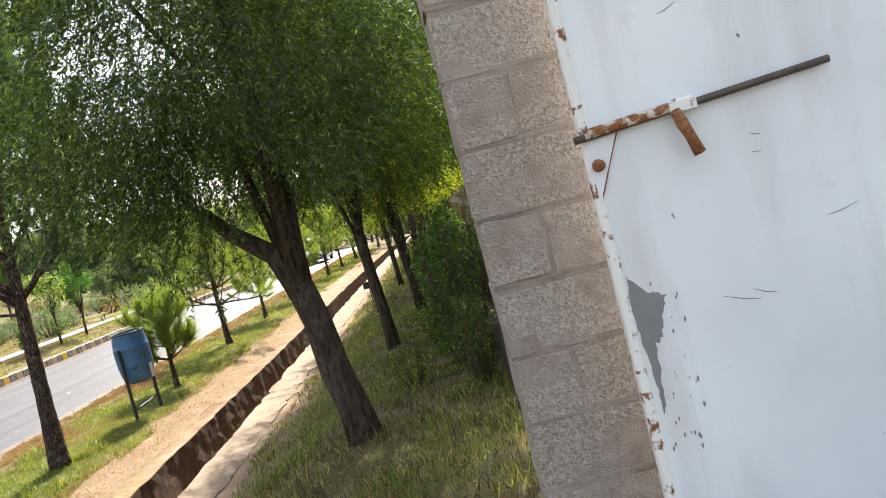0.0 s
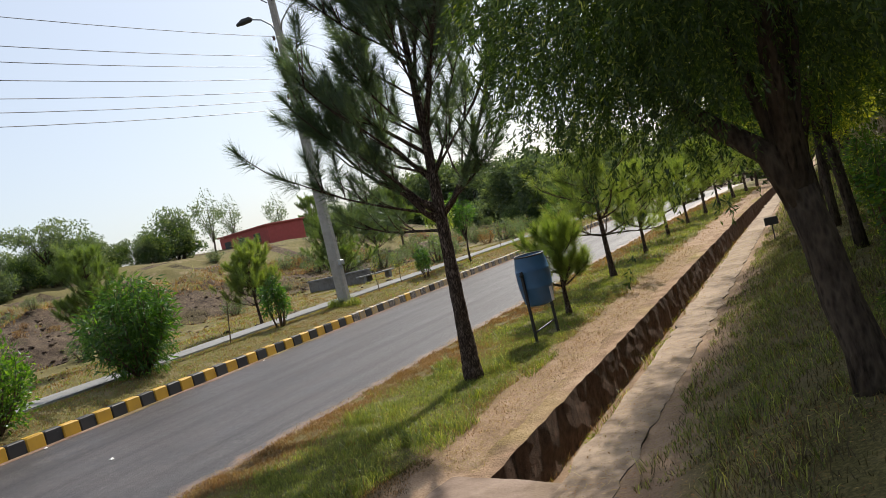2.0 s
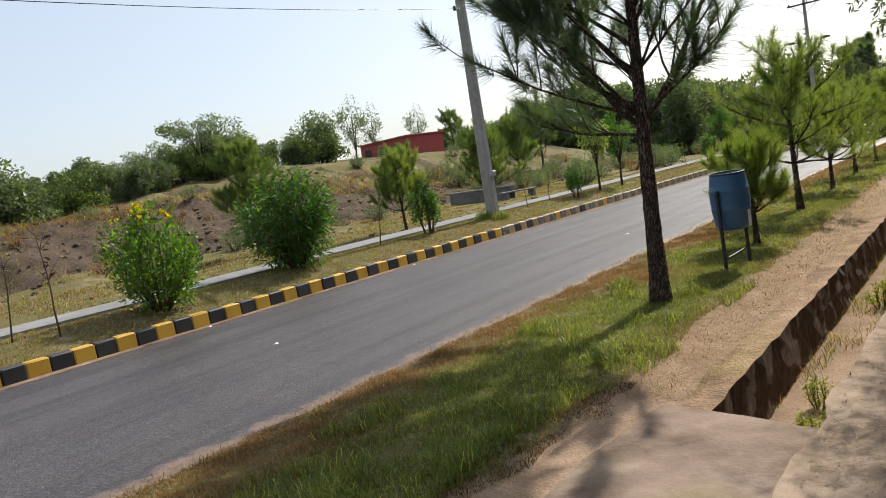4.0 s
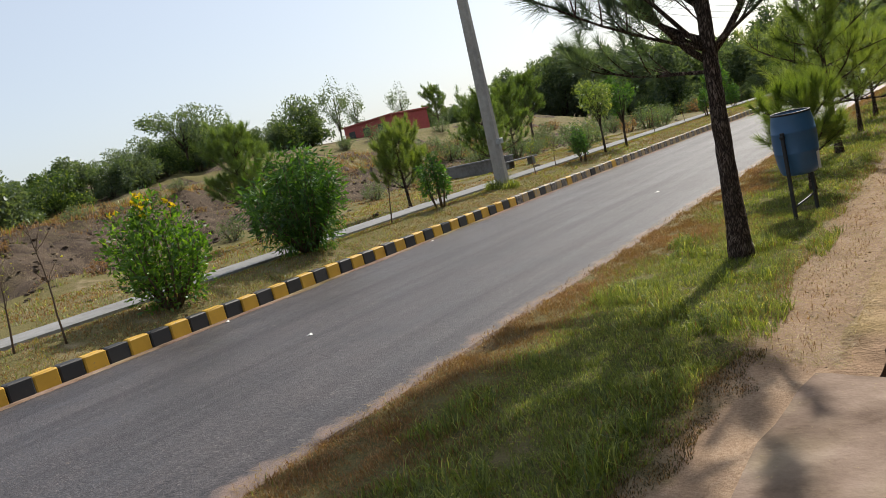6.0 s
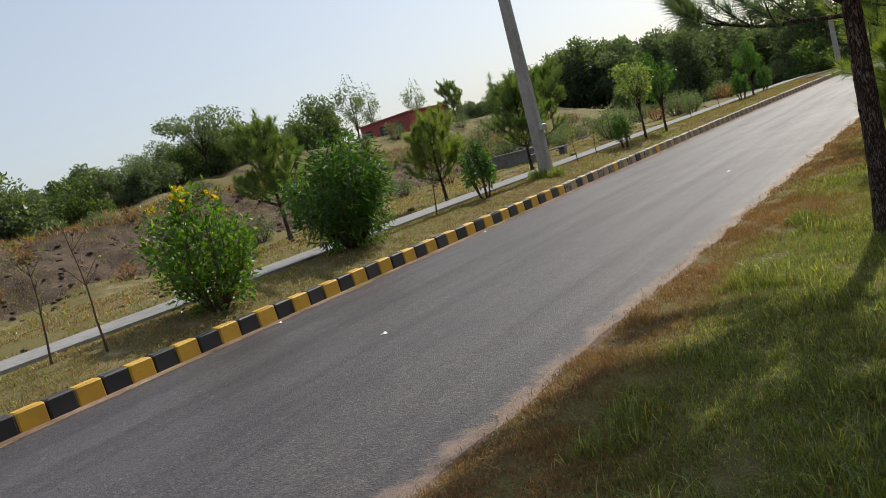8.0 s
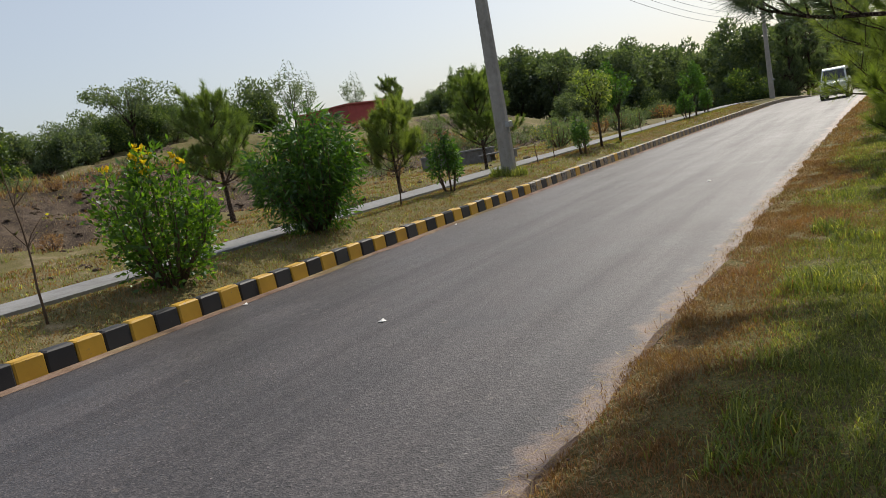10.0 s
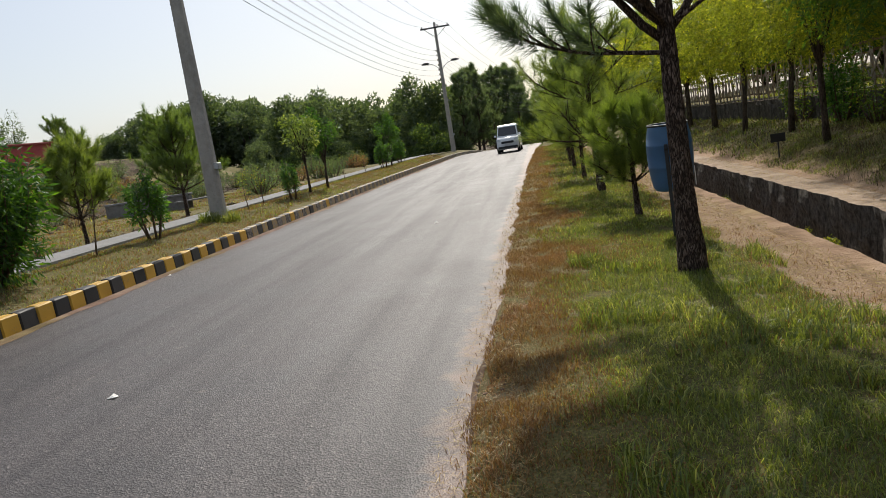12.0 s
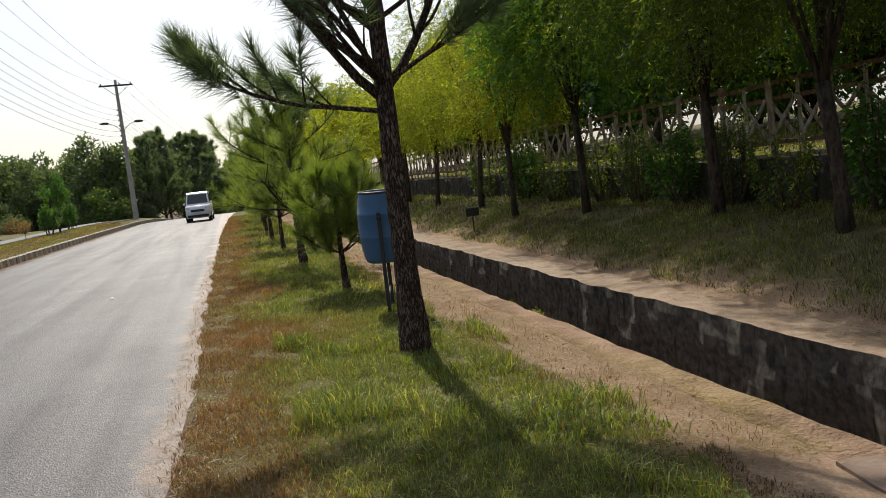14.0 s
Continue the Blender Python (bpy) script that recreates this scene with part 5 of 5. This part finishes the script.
for k, (x, y, h, n) in enumerate(((-9.65, -2.95, 2.1, 1), (-10.0, -3.6, 1.5, 3), (-10.35, 6.45, 1.5, 1), (-10.2, 14.4, 1.1, 9), (-10.6, 16.8, 1.3, 8), (-10.5, 27.5, 1.4, 2), (-10.7, 33, 1.3, 3), (-10.8, 46, 1.4, 3))):
    plant("sapling", sapling(h, 60 + k, n), (x, y), "thin nearly bare sapling planted on the verge", "sapling", "verge saplings", names=("stem", "twig", "foliage"))

# pines and scrub on the waste ground beyond the walkway
lp = pine(3.9, 1.25, 1.75, 71, whorls=7, per=6, tufts=9, r0=0.075, count=90, nlen=0.28, up=0.45, width=0.011, lift=0.6, taper=0.5, mat=NEEDLE_M, rise=0.05, spread_n=1.05)
ly = pine(2.6, 0.8, 1.4, 72, whorls=6, per=6, tufts=8, r0=0.055, count=90, nlen=0.26, mat=NEEDLE_Y, up=0.45, width=0.012, lift=0.6, taper=0.45, rise=0.05, spread_n=1.05)
for k, (x, y, me, s) in enumerate(((-18.4, 8.95, lp, 0.95), (-14.4, 12.6, ly, 1.0), (-13.5, 17.2, lp, 0.85), (-22.5, 35.0, lp, 1.1), (-30, 52, lp, 1.3))):
    plant("pine_tree", me, (x, y), "young bushy pine on the waste ground", group="waste ground pines", turn=k * 50, size=s)

# leafy scrub and most hill plants wear the haze-paled leaf colour
sd = shrub(1.0, 1.5, 81, leaf=0.10, count=900, stems=9, mat=BROAD_HAZE, low=0.1)
dry = shrub(0.8, 1.2, 82, leaf=0.09, count=500, stems=9, mat=GRASS_D, low=0.1)
rnd = random.Random(12)
for k in range(46):
    x, y = rnd.uniform(-31, -20), rnd.uniform(-12, 48)
    plant("scrub_bush", (sd if rnd.random() < 0.45 else dry)[:2], (x, y), "low pale scrub on the bare bank", "bush", "bank scrub", turn=rnd.uniform(0, 360), size=rnd.uniform(0.35, 0.95), names=("stem", "foliage"))
for k in range(60):
    x, y = rnd.uniform(-36, -14.5), rnd.uniform(29, 64)
    plant("scrub_bush", (sd if k % 4 else dry)[:2], (x, y), "low pale scrub on the bare bank", "bush", "bank scrub", turn=rnd.uniform(0, 360), size=rnd.uniform(0.8, 1.7), names=("stem", "foliage"))
far = [crown_tree(3.4, -0.2, 4.2, 90 + i, leaf=0.2, count=3600, mat=(BROAD_HAZE, BROAD_HAZE, BRUSH)[i % 3], r0=0.07, lumps=20) for i in range(3)]
umb = crown_tree(6.2, 2.4, 6.5, 95, leaf=0.2, count=4200, mat=BROAD_HAZE, r0=0.09, lumps=26, squash=0.85)
airy = crown_tree(5.2, 1.0, 3.2, 96, leaf=0.17, count=1500, mat=BROAD_HAZE, r0=0.07, lumps=26)
for k in range(96):
    f = k / 95
    y = -20 + 62 * f + rnd.uniform(-1.2, 1.2)
    x = -41 - 8 * f + rnd.uniform(-3.5, 3.5)
    plant("hill_bush", far[rnd.randint(0, 2)], (x, y), "green bush crowning the bank", "bush", "hill bushes", turn=rnd.uniform(0, 360), size=rnd.uniform(0.65, 1.05) * (1 + 0.75 * smooth(20, 4, y)), sink=0.2)
for x, y, me, s, lab in ((-44, 26.5, umb, 0.95, "flat-topped spreading tree on the hill"), (-47, 31, airy, 0.7, "thin airy tree on the hilltop"), (-46, 40.5, far[1], 1.45, "dark leafy tree on the hilltop"), (-47.5, 47, airy, 1.25, "thin airy tree beside a red hut"),
                      (-58, 62, airy, 1.3, "thin airy tree beside a red hut"), (-53, 64.5, airy, 1.2, "thin airy tree beside a red hut"), (-47, 63, lp, 1.15, "dark conifer on the hilltop")):
    plant("hill_tree", me, (x, y), lab, group="hill trees", size=s, sink=0.2)

# woods that close the view ahead, distance haze put into their leaf colours
woods = [crown_tree(10.5, 0.9, 8.5, 110 + i, leaf=0.46, count=6500, mat=BROAD_HAZE, r0=0.2, lumps=40) for i in range(3)]
tallp = pine(10.5, 1.5, 3.1, 120, whorls=12, per=5, tufts=6, r0=0.16, count=32, nlen=0.6, up=0.35, width=0.06, mat=NEEDLE_HAZE)
for k in range(64):
    f = k / 63
    x, y = -84 + 70 * f + rnd.uniform(-3, 3), 70 + 32 * f + rnd.uniform(-6, 10)
    if (x - 2) / (y + 9) < -0.70:
        continue
    plant("woodland_tree", woods[rnd.randint(0, 2)], (x, y), "tall dark woodland tree beyond the waste ground", group="far woods", turn=rnd.uniform(0, 360), size=rnd.uniform(0.82, 1.08) * (0.5 + 0.5 * smooth(-0.66, -0.5, (x - 2) / (y + 9))), sink=0.4)
for k in range(40):
    x, y = -30 + 44 * k / 39 + rnd.uniform(-1.5, 1.5), 82 + rnd.uniform(-6, 16)
    if abs(x - bend(y) + 5.3) < 4.2:
        y += 34
    if x < -12.5:
        plant("woodland_tree", woods[k % 3], (x, y), "tall dark woodland tree beyond the waste ground", group="far woods", turn=k * 50, size=rnd.uniform(0.78, 0.98), sink=0.4)
        continue
    plant("woodland_pine", tallp, (x, y), "tall dark pine at the bend of the road", group="far pines", turn=rnd.uniform(0, 360), size=rnd.uniform(0.85, 1.15), sink=0.3)
for k in range(14):
    x, y = -30 + 24 * k / 13 + rnd.uniform(-1, 1), 74 + rnd.uniform(-4, 6)
    if x - bend(y) < -11:
        plant("woodland_bush", far[rnd.randint(0, 2)], (x, y), "dense bush at the foot of the woods", "bush", "woodland bushes", turn=rnd.uniform(0, 360), size=rnd.uniform(0.7, 1.3), sink=0.3)

for k in range(16):
    x, y = -9 + 17 * k / 15 + rnd.uniform(-0.8, 0.8), 128 + rnd.uniform(-6, 12)
    if abs(x - bend(y) + 5.3) > 4.6:
        plant("woodland_pine", tallp, (x, y), "tall dark pine at the bend of the road", group="far pines", turn=rnd.uniform(0, 360), size=rnd.uniform(1.3, 1.6), sink=0.3)

# shrubs at the foot of the retaining wall
sw = shrub(1.5, 1.2, 131, leaf=0.10, count=1600, stems=8, mat=BROAD, low=0.15)
sd2 = shrub(1.55, 1.0, 133, leaf=0.06, count=2200, stems=12, mat=BRUSH, low=0.1)
sy = shrub(1.3, 1.0, 132, leaf=0.08, count=1000, stems=8, mat=LIME, low=0.15)
for k, (x, y, me, s) in enumerate(((5.75, -2.3, sw, 0.55), (5.9, 0.6, sw, 1.1), (5.7, 2.0, sy, 0.9), (5.9, 4.8, sw, 1.0), (5.9, 7.6, sy, 1.2), (5.8, 9.8, sy, 1.0), (5.9, 12, sw, 1.2), (5.9, 15, sy, 1.2), (5.5, -0.7, sy, 0.5), (5.9, -1.2, sw, 0.9), (5.9, -3.0, sd2, 0.65), (5.95, -4.1, sd2, 0.55), (5.3, -3.3, sy, 0.4), (5.95, -2.6, sd2, 1.1), (5.9, 3.4, sd2, 1.0), (5.9, 6.2, sd2, 1.0))):
    plant("wall_shrub", me[:2], (x, y), "straggly shrub growing against the stone wall", "shrub", "wall shrubs", turn=k * 40, size=s, names=("stem", "foliage"))


wd2 = shrub(0.95, 0.8, 135, leaf=0.07, count=900, stems=9, mat=BRUSH_Y, low=0.3)
for k, (x, y, sc) in enumerate(((2.15, 2.6, 0.5), (2.2, 3.7, 0.45), (2.1, -1.6, 0.4), (2.2, -2.6, 0.4), (2.2, 8.5, 0.45))):
    plant("drain_weed", wd2[:2], (x, y, -0.78), "yellow-green weed growing in the drain bed", "weed", "drain weeds", turn=k * 90, size=sc, names=("stem", "foliage"))


def surface(x, y):
    """Height of what one walks on: the ground, or the asphalt where it covers it."""
    u = x - bend(y)
    return max(ground(x, y), road_z(x, y)) if -8.6 < u < -1.9 else ground(x, y)


def blades(xs, ys, rs, height, width, lean=0.65):
    n = len(xs)
    base = np.stack([xs, ys, np.array([surface(x, y) for x, y in zip(xs, ys)]) - 0.008], 1)
    a = rs.uniform(0, 2 * np.pi, n)
    side = np.stack([np.cos(a), np.sin(a), np.zeros(n)], 1) * width / 2
    tuft = np.array([noise.noise((x * 2.6, y * 2.2, 17)) + 0.6 * noise.noise((x * 7, y * 7, 18)) for x, y in zip(xs, ys)])[:, None]
    h = height * rs.uniform(0.45, 1.25, (n, 1)) * (0.95 + 0.9 * tuft).clip(0.3, 2.0)
    tilt = rs.normal(0, lean, (n, 2)).clip(-1.2, 1.2)
    mid = base + np.concatenate([tilt * h * 0.3, h * 0.6], 1)
    tip = base + np.concatenate([tilt * h, h * (1 - 0.25 * np.abs(tilt).sum(1, keepdims=True)).clip(0.2, 1)], 1)
    return np.stack([base - side, base + side, mid + side * 0.7, mid - side * 0.7, tip], 1)


def blade_mesh(name, bl, mat):
    """Blades of five corners: a strip and a pointed end that share an edge."""
    n = len(bl)
    i = np.arange(n, dtype=np.int32)[:, None] * 5
    me = bpy.data.meshes.new(name)
    me.vertices.add(n * 5)
    me.vertices.foreach_set("co", np.asarray(bl, dtype=np.float32).ravel())
    me.loops.add(n * 7)
    me.loops.foreach_set("vertex_index", (i + np.array([[0, 1, 2, 3, 3, 2, 4]], dtype=np.int32)).ravel())
    me.polygons.add(n * 2)
    me.polygons.foreach_set("loop_start", (np.arange(n, dtype=np.int32)[:, None] * 7 + np.array([[0, 4]], dtype=np.int32)).ravel())
    me.materials.append(mat)
    me.update(calc_edges=True)
    return me


def dryness(x, y):
    """Where the grass of the near verge has turned to straw."""
    return 1.05 - 1.0 * smooth(-1.6, -0.55, x + 0.55 * noise.noise((x * 0.5, y * 0.4, 2))) + 0.55 * smooth(0.35, 0.9, x) + 0.3 * noise.noise((x * 0.9, y * 0.6, 5)) + 0.5 * smooth(1.0, 0.0, abs(y - 1.8) / 1.7) * smooth(0.3, -0.5, x) + 0.12 * smooth(4, 10, y)


def meadow(name, x0, x1, y0, y1, count, height, width, seed, keep, mats, label):
    """Grass as loose blades, green and dry ones in a mesh each."""
    rs = np.random.RandomState(seed)
    xs, ys = rs.uniform(x0, x1, count), rs.uniform(y0, y1, count)
    kinds = np.array([keep(x, y, q) for x, y, q in zip(xs, ys, rs.uniform(0, 1, count))])
    xs = xs + np.array([bend(y) for y in ys])
    for k, mat in enumerate(mats):
        m = kinds == k + 1
        if m.any():
            bl = blades(xs[m], ys[m], rs, height * (1.0 if k == 0 else 0.8), width)
            tagged(new(name, blade_mesh(name, bl, mat)), label[k], "grass", kind="stuff")


def on_verge(x, y, q):
    if x > 0.75 + 0.25 * noise.noise((0, y * 0.9, 7)) and q > 0.07 or (0.5 < x < 6 and y < -3.5 and x > 0.9 + (y + 3.5) * 0.15):
        return 0
    if x < -1.95 + 0.14 * noise.noise((0.3, y * 1.1, 31)) and q > 0.09 * smooth(-2.2, -1.9, x):
        return 0
    d = dryness(x, y)
    return 2 if q < d else 1


def on_lush(x, y, q):
    n = noise.noise((x * 1.4, y * 1.1, 11))
    if n < 0.08 or (0.55 < x and y < -3.5):
        return 0
    return 1 if q < 0.9 else 2


def on_bank(x, y, q):
    if x < 3.3 + 0.22 * noise.noise((1, y * 1.3, 7)) or (y < -7 and x > 3.2) or (y < -4.5 and x < 3.9):
        return 0
    if noise.noise((x * 1.1, y * 0.9, 14)) + 0.5 * noise.noise((x * 3, y * 3, 15)) < -0.18 and q > 0.25:
        return 0
    n = q + 0.55 * noise.noise((x * 0.6, y * 0.5, 8))
    return 1 if n > 0.5 else (2 if n > 0.44 else 3)


def on_far(x, y, q):
    if -12.5 < x < -11.0 or noise.noise((x * 0.4, y * 0.3, 3)) < (-0.6 if x > -11 else -0.3 if x > -20 else 0.05):
        return 0
    return 2 if q < 0.68 + 0.5 * noise.noise((x * 0.5, y * 0.3, 6)) else 1


GRASS_LABELS = ("lush green verge grass in tufts", "short dry reddish straw grass")
meadow("verge_grass", -2.28, 1.3, -7.5, 3, 190000, 0.066, 0.0055, 1, on_verge, (GRASS_G, GRASS_D), GRASS_LABELS)
meadow("verge_grass", -2.2, 1.3, 3, 12, 66000, 0.066, 0.009, 21, on_verge, (GRASS_G, GRASS_D), GRASS_LABELS)
meadow("verge_grass", -1.98, 1.3, 12, 45, 42000, 0.09, 0.016, 2, on_verge, (GRASS_G, GRASS_D), GRASS_LABELS)
meadow("lush_grass", -1.2, 0.9, -7.0, 1.5, 36000, 0.15, 0.0085, 22, on_lush, (GRASS_G, GRASS_D), ("taller lush green grass in clumps", "dry stalks among the green grass"))
meadow("drain_fringe", 1.5, 1.72, -3.4, 25, 9000, 0.12, 0.007, 23, lambda x, y, q: 2 if q < 0.8 else 1, (GRASS_G, GRASS_D), ("green wisps along the drain", "dry grass roots fringing the drain"))
meadow("drain_weeds", 1.75, 2.6, -3.4, 20, 7000, 0.16, 0.009, 24, lambda x, y, q: 0 if noise.noise((x, y * 0.6, 4)) < 0.05 else (1 if q < 0.5 else 2), (GRASS_G, GRASS_D), ("weeds growing in the drain bed", "dead stalks in the drain bed"))
meadow("bank_grass", 3.1, 6.1, -8, 12, 80000, 0.10, 0.0065, 3, on_bank, (GRASS_G, GRASS_D, GRASS_M), ("shaded grass on the bank", "dry straw on the bank", "dead brown grass on the bank"))
meadow("bank_grass", 3.1, 6.1, 12, 40, 16000, 0.14, 0.016, 4, on_bank, (GRASS_G, GRASS_D, GRASS_M), ("shaded grass on the bank", "dry straw on the bank", "dead brown grass on the bank"))
meadow("far_verge_grass", -10.98, -8.82, -10, 12, 42000, 0.07, 0.009, 5, on_far, (GRASS_G, GRASS_D), ("short green grass behind the kerb", "short dry grass behind the kerb"))
meadow("far_verge_grass", -10.98, -8.82, 12, 50, 32000, 0.08, 0.017, 25, on_far, (GRASS_G, GRASS_D), ("short green grass behind the kerb", "short dry grass behind the kerb"))
meadow("field_grass", -20.5, -12.5, -10, 40, 62000, 0.10, 0.02, 36, on_far, (GRASS_G, GRASS_D), ("short weeds on the level waste ground", "short dry grass on the level waste ground"))
meadow("field_grass", -34, -20.5, -12, 60, 48000, 0.16, 0.024, 6, on_far, (GRASS_G, GRASS_D), ("weeds on the waste ground", "dry grass on the waste ground"))


def litter(name, x0, x1, y0, y1, count, seed, mat, label, long=0.03, wide=0.012):
    """Fallen leaves lying flat on the ground."""
    rs = np.random.RandomState(seed)
    xs, ys = rs.uniform(x0, x1, count), rs.uniform(y0, y1, count)
    zs = np.array([max(surface(x + bend(y), y), 0.02 if 2.6 < x < 3.12 else -9) for x, y in zip(xs, ys)])
    at = np.stack([xs + np.array([bend(y) for y in ys]), ys, zs + 0.012], 1)
    lv = leaves(at, rs.normal(0, 1, (count, 3)) * np.array([1, 1, 0.12]), rs, long, wide, 0.05, flat=9.0)
    tagged(new(name, fast_mesh(name, lv.reshape(-1, 3), 4, mat)), label, "leaves", kind="stuff")


meadow("straw_band", -33.5, -28.5, -14, 45, 16000, 0.34, 0.03, 26, lambda x, y, q: 2 if q < 0.9 else 1, (GRASS_G, GRASS_D), ("green weeds along the top of the bank", "tall dry straw along the top of the bank"))
meadow("matted_grass", 0.25, 1.15, -8.5, -3.1, 30000, 0.04, 0.006, 27, lambda x, y, q: (1 if q < 0.4 else 2) if x < 0.92 + 0.06 * (y + 3.5) + 0.22 * noise.noise((x, y * 2.2, 1)) and q < 0.92 else 0, (GRASS_M, GRASS_D), ("matted dead grass along the edge of the ramp", "dry straw along the edge of the ramp"))
meadow("pole_weeds", -10.6, -9.4, 11.2, 12.3, 2600, 0.30, 0.012, 29, lambda x, y, q: 1 if (x + 10) ** 2 + (y - 11.75) ** 2 < 0.3 and q < 0.8 else 0, (GRASS_G,), ("tall green weeds round the foot of the pole",))
meadow("garden_grass", 6.8, 14, -6, 30, 26000, 0.14, 0.02, 28, lambda x, y, q: 1 if q < 0.8 else 2, (GRASS_G, GRASS_D), ("garden grass behind the fence", "dry grass behind the fence"))
litter("leaf_litter", 2.65, 6.0, -8, 16, 9000, 1, GRASS_D, "fallen dry leaves on the bank and drain edge")
litter("straw_litter", 0.6, 1.62, -3.4, 14, 24000, 2, GRASS_P, "dry straw scattered on the trodden path", 0.10, 0.005)
litter("straw_litter", 2.65, 4.2, -5.0, 14, 9000, 3, GRASS_P, "dry straw scattered along the drain edge", 0.10, 0.005)
litter("straw_litter", -2.12, -1.6, -7.5, 14, 9000, 4, GRASS_P, "dry straw spilling over the road edge", 0.09, 0.005)


# ---- stones and rubble ----
def rock(seed):
    rs = np.random.RandomState(seed)
    bm = bmesh.new()
    bmesh.ops.create_icosphere(bm, subdivisions=1, radius=1)
    for v in bm.verts:
        v.co *= rs.uniform(0.7, 1.15)
        v.co.z *= 0.6
    me = bpy.data.meshes.new("stone")
    bm.to_mesh(me)
    bm.free()
    return np.array([v.co[:] for v in me.vertices]), [tuple(p.vertices) for p in me.polygons]


def rubble(name, spots, mat, label):
    kinds = [rock(k) for k in range(5)]
    vs, fs, n = [], [], 0
    rs = np.random.RandomState(4)
    for x, y, s in spots:
        v, f = kinds[rs.randint(5)]
        a = rs.uniform(0, 6.28)
        r = np.array([[math.cos(a), -math.sin(a), 0], [math.sin(a), math.cos(a), 0], [0, 0, 1]])
        vs.append(v @ r.T * s * rs.uniform(0.7, 1.3, 3) + np.array([x, y, ground(x, y) + 0.1 * s]))
        fs += [tuple(n + i for i in q) for q in f]
        n += len(v)
    me = bpy.data.meshes.new(name)
    me.from_pydata(np.concatenate(vs).tolist(), [], fs)
    me.materials.append(mat)
    tagged(new(name, me), label, "stones", kind="stuff")


rnd = random.Random(21)
rubble("rubble", [(rnd.uniform(-33, -13) if k % 5 == 0 else rnd.uniform(-32, -21), rnd.uniform(-14, 48), rnd.uniform(0.03, 0.13)) for k in range(2600)], EMBANK, "brown clods and stones strewn over the bank")
rubble("clods", [(rnd.uniform(-14.6, -12.9), rnd.uniform(3, 24), rnd.uniform(0.04, 0.17)) for _ in range(420)], EMBANK, "turned brown clods of earth beside the walkway")
rubble("pebbles", [(rnd.uniform(0.7, 1.6), rnd.uniform(-3.5, 12), rnd.uniform(0.008, 0.02)) for _ in range(160)] + [(rnd.uniform(-2.1, -1.8), rnd.uniform(-7, 20), rnd.uniform(0.006, 0.02)) for _ in range(500)], STRAW_EDGE, "small pebbles on the dry earth")

# ---- painted kerb ----
kerb = thing("kerb", "raised roadside kerb painted in worn black and yellow blocks", "kerb", kind="structure")


def kerb_block(mat, seed):
    rnd = random.Random(seed)
    g = Geo().box(-0.105, 0.095, -0.186, 0.186, -0.08, 0.265, 0.022)
    g.v = [(x + rnd.uniform(-0.006, 0.006) + (0.02 if z < 0.1 and x > 0 else 0), y, z + rnd.uniform(-0.006, 0.006)) for x, y, z in g.v]
    return g.mesh("kerb_block", mat)


KERB_YW = paint("flaked_yellow_kerb_paint", (0.40, 0.27, 0.09), (0.25, 0.21, 0.16), 0.47)
KERB_BW = paint("flaked_black_kerb_paint", (0.06, 0.057, 0.055), (0.22, 0.19, 0.16), 0.47)
worn = {True: [kerb_block(KERB_BW, 20 + k) for k in range(4)], False: [kerb_block(KERB_YW, 30 + k) for k in range(4)]}
YB, BB = [kerb_block(KERB_Y, k) for k in range(4)], [kerb_block(KERB_B, 10 + k) for k in range(4)]
rnd = random.Random(2)
for k in range(262):
    y = -4.44 + 0.38 * (k - 30) + 0.19
    x = -8.715 + bend(y)
    part("kerb_block", (worn[k % 2 == 0] if rnd.random() < smooth(5, 20, y) else BB if k % 2 == 0 else YB)[rnd.randint(0, 3)], kerb, at=pose(x + rnd.uniform(-0.008, 0.008), y, dip(y) + rnd.uniform(-0.008, 0.004), 0, 0, rnd.uniform(-1, 1) - math.degrees(math.atan(0.001 * max(y - 15, 0)))))
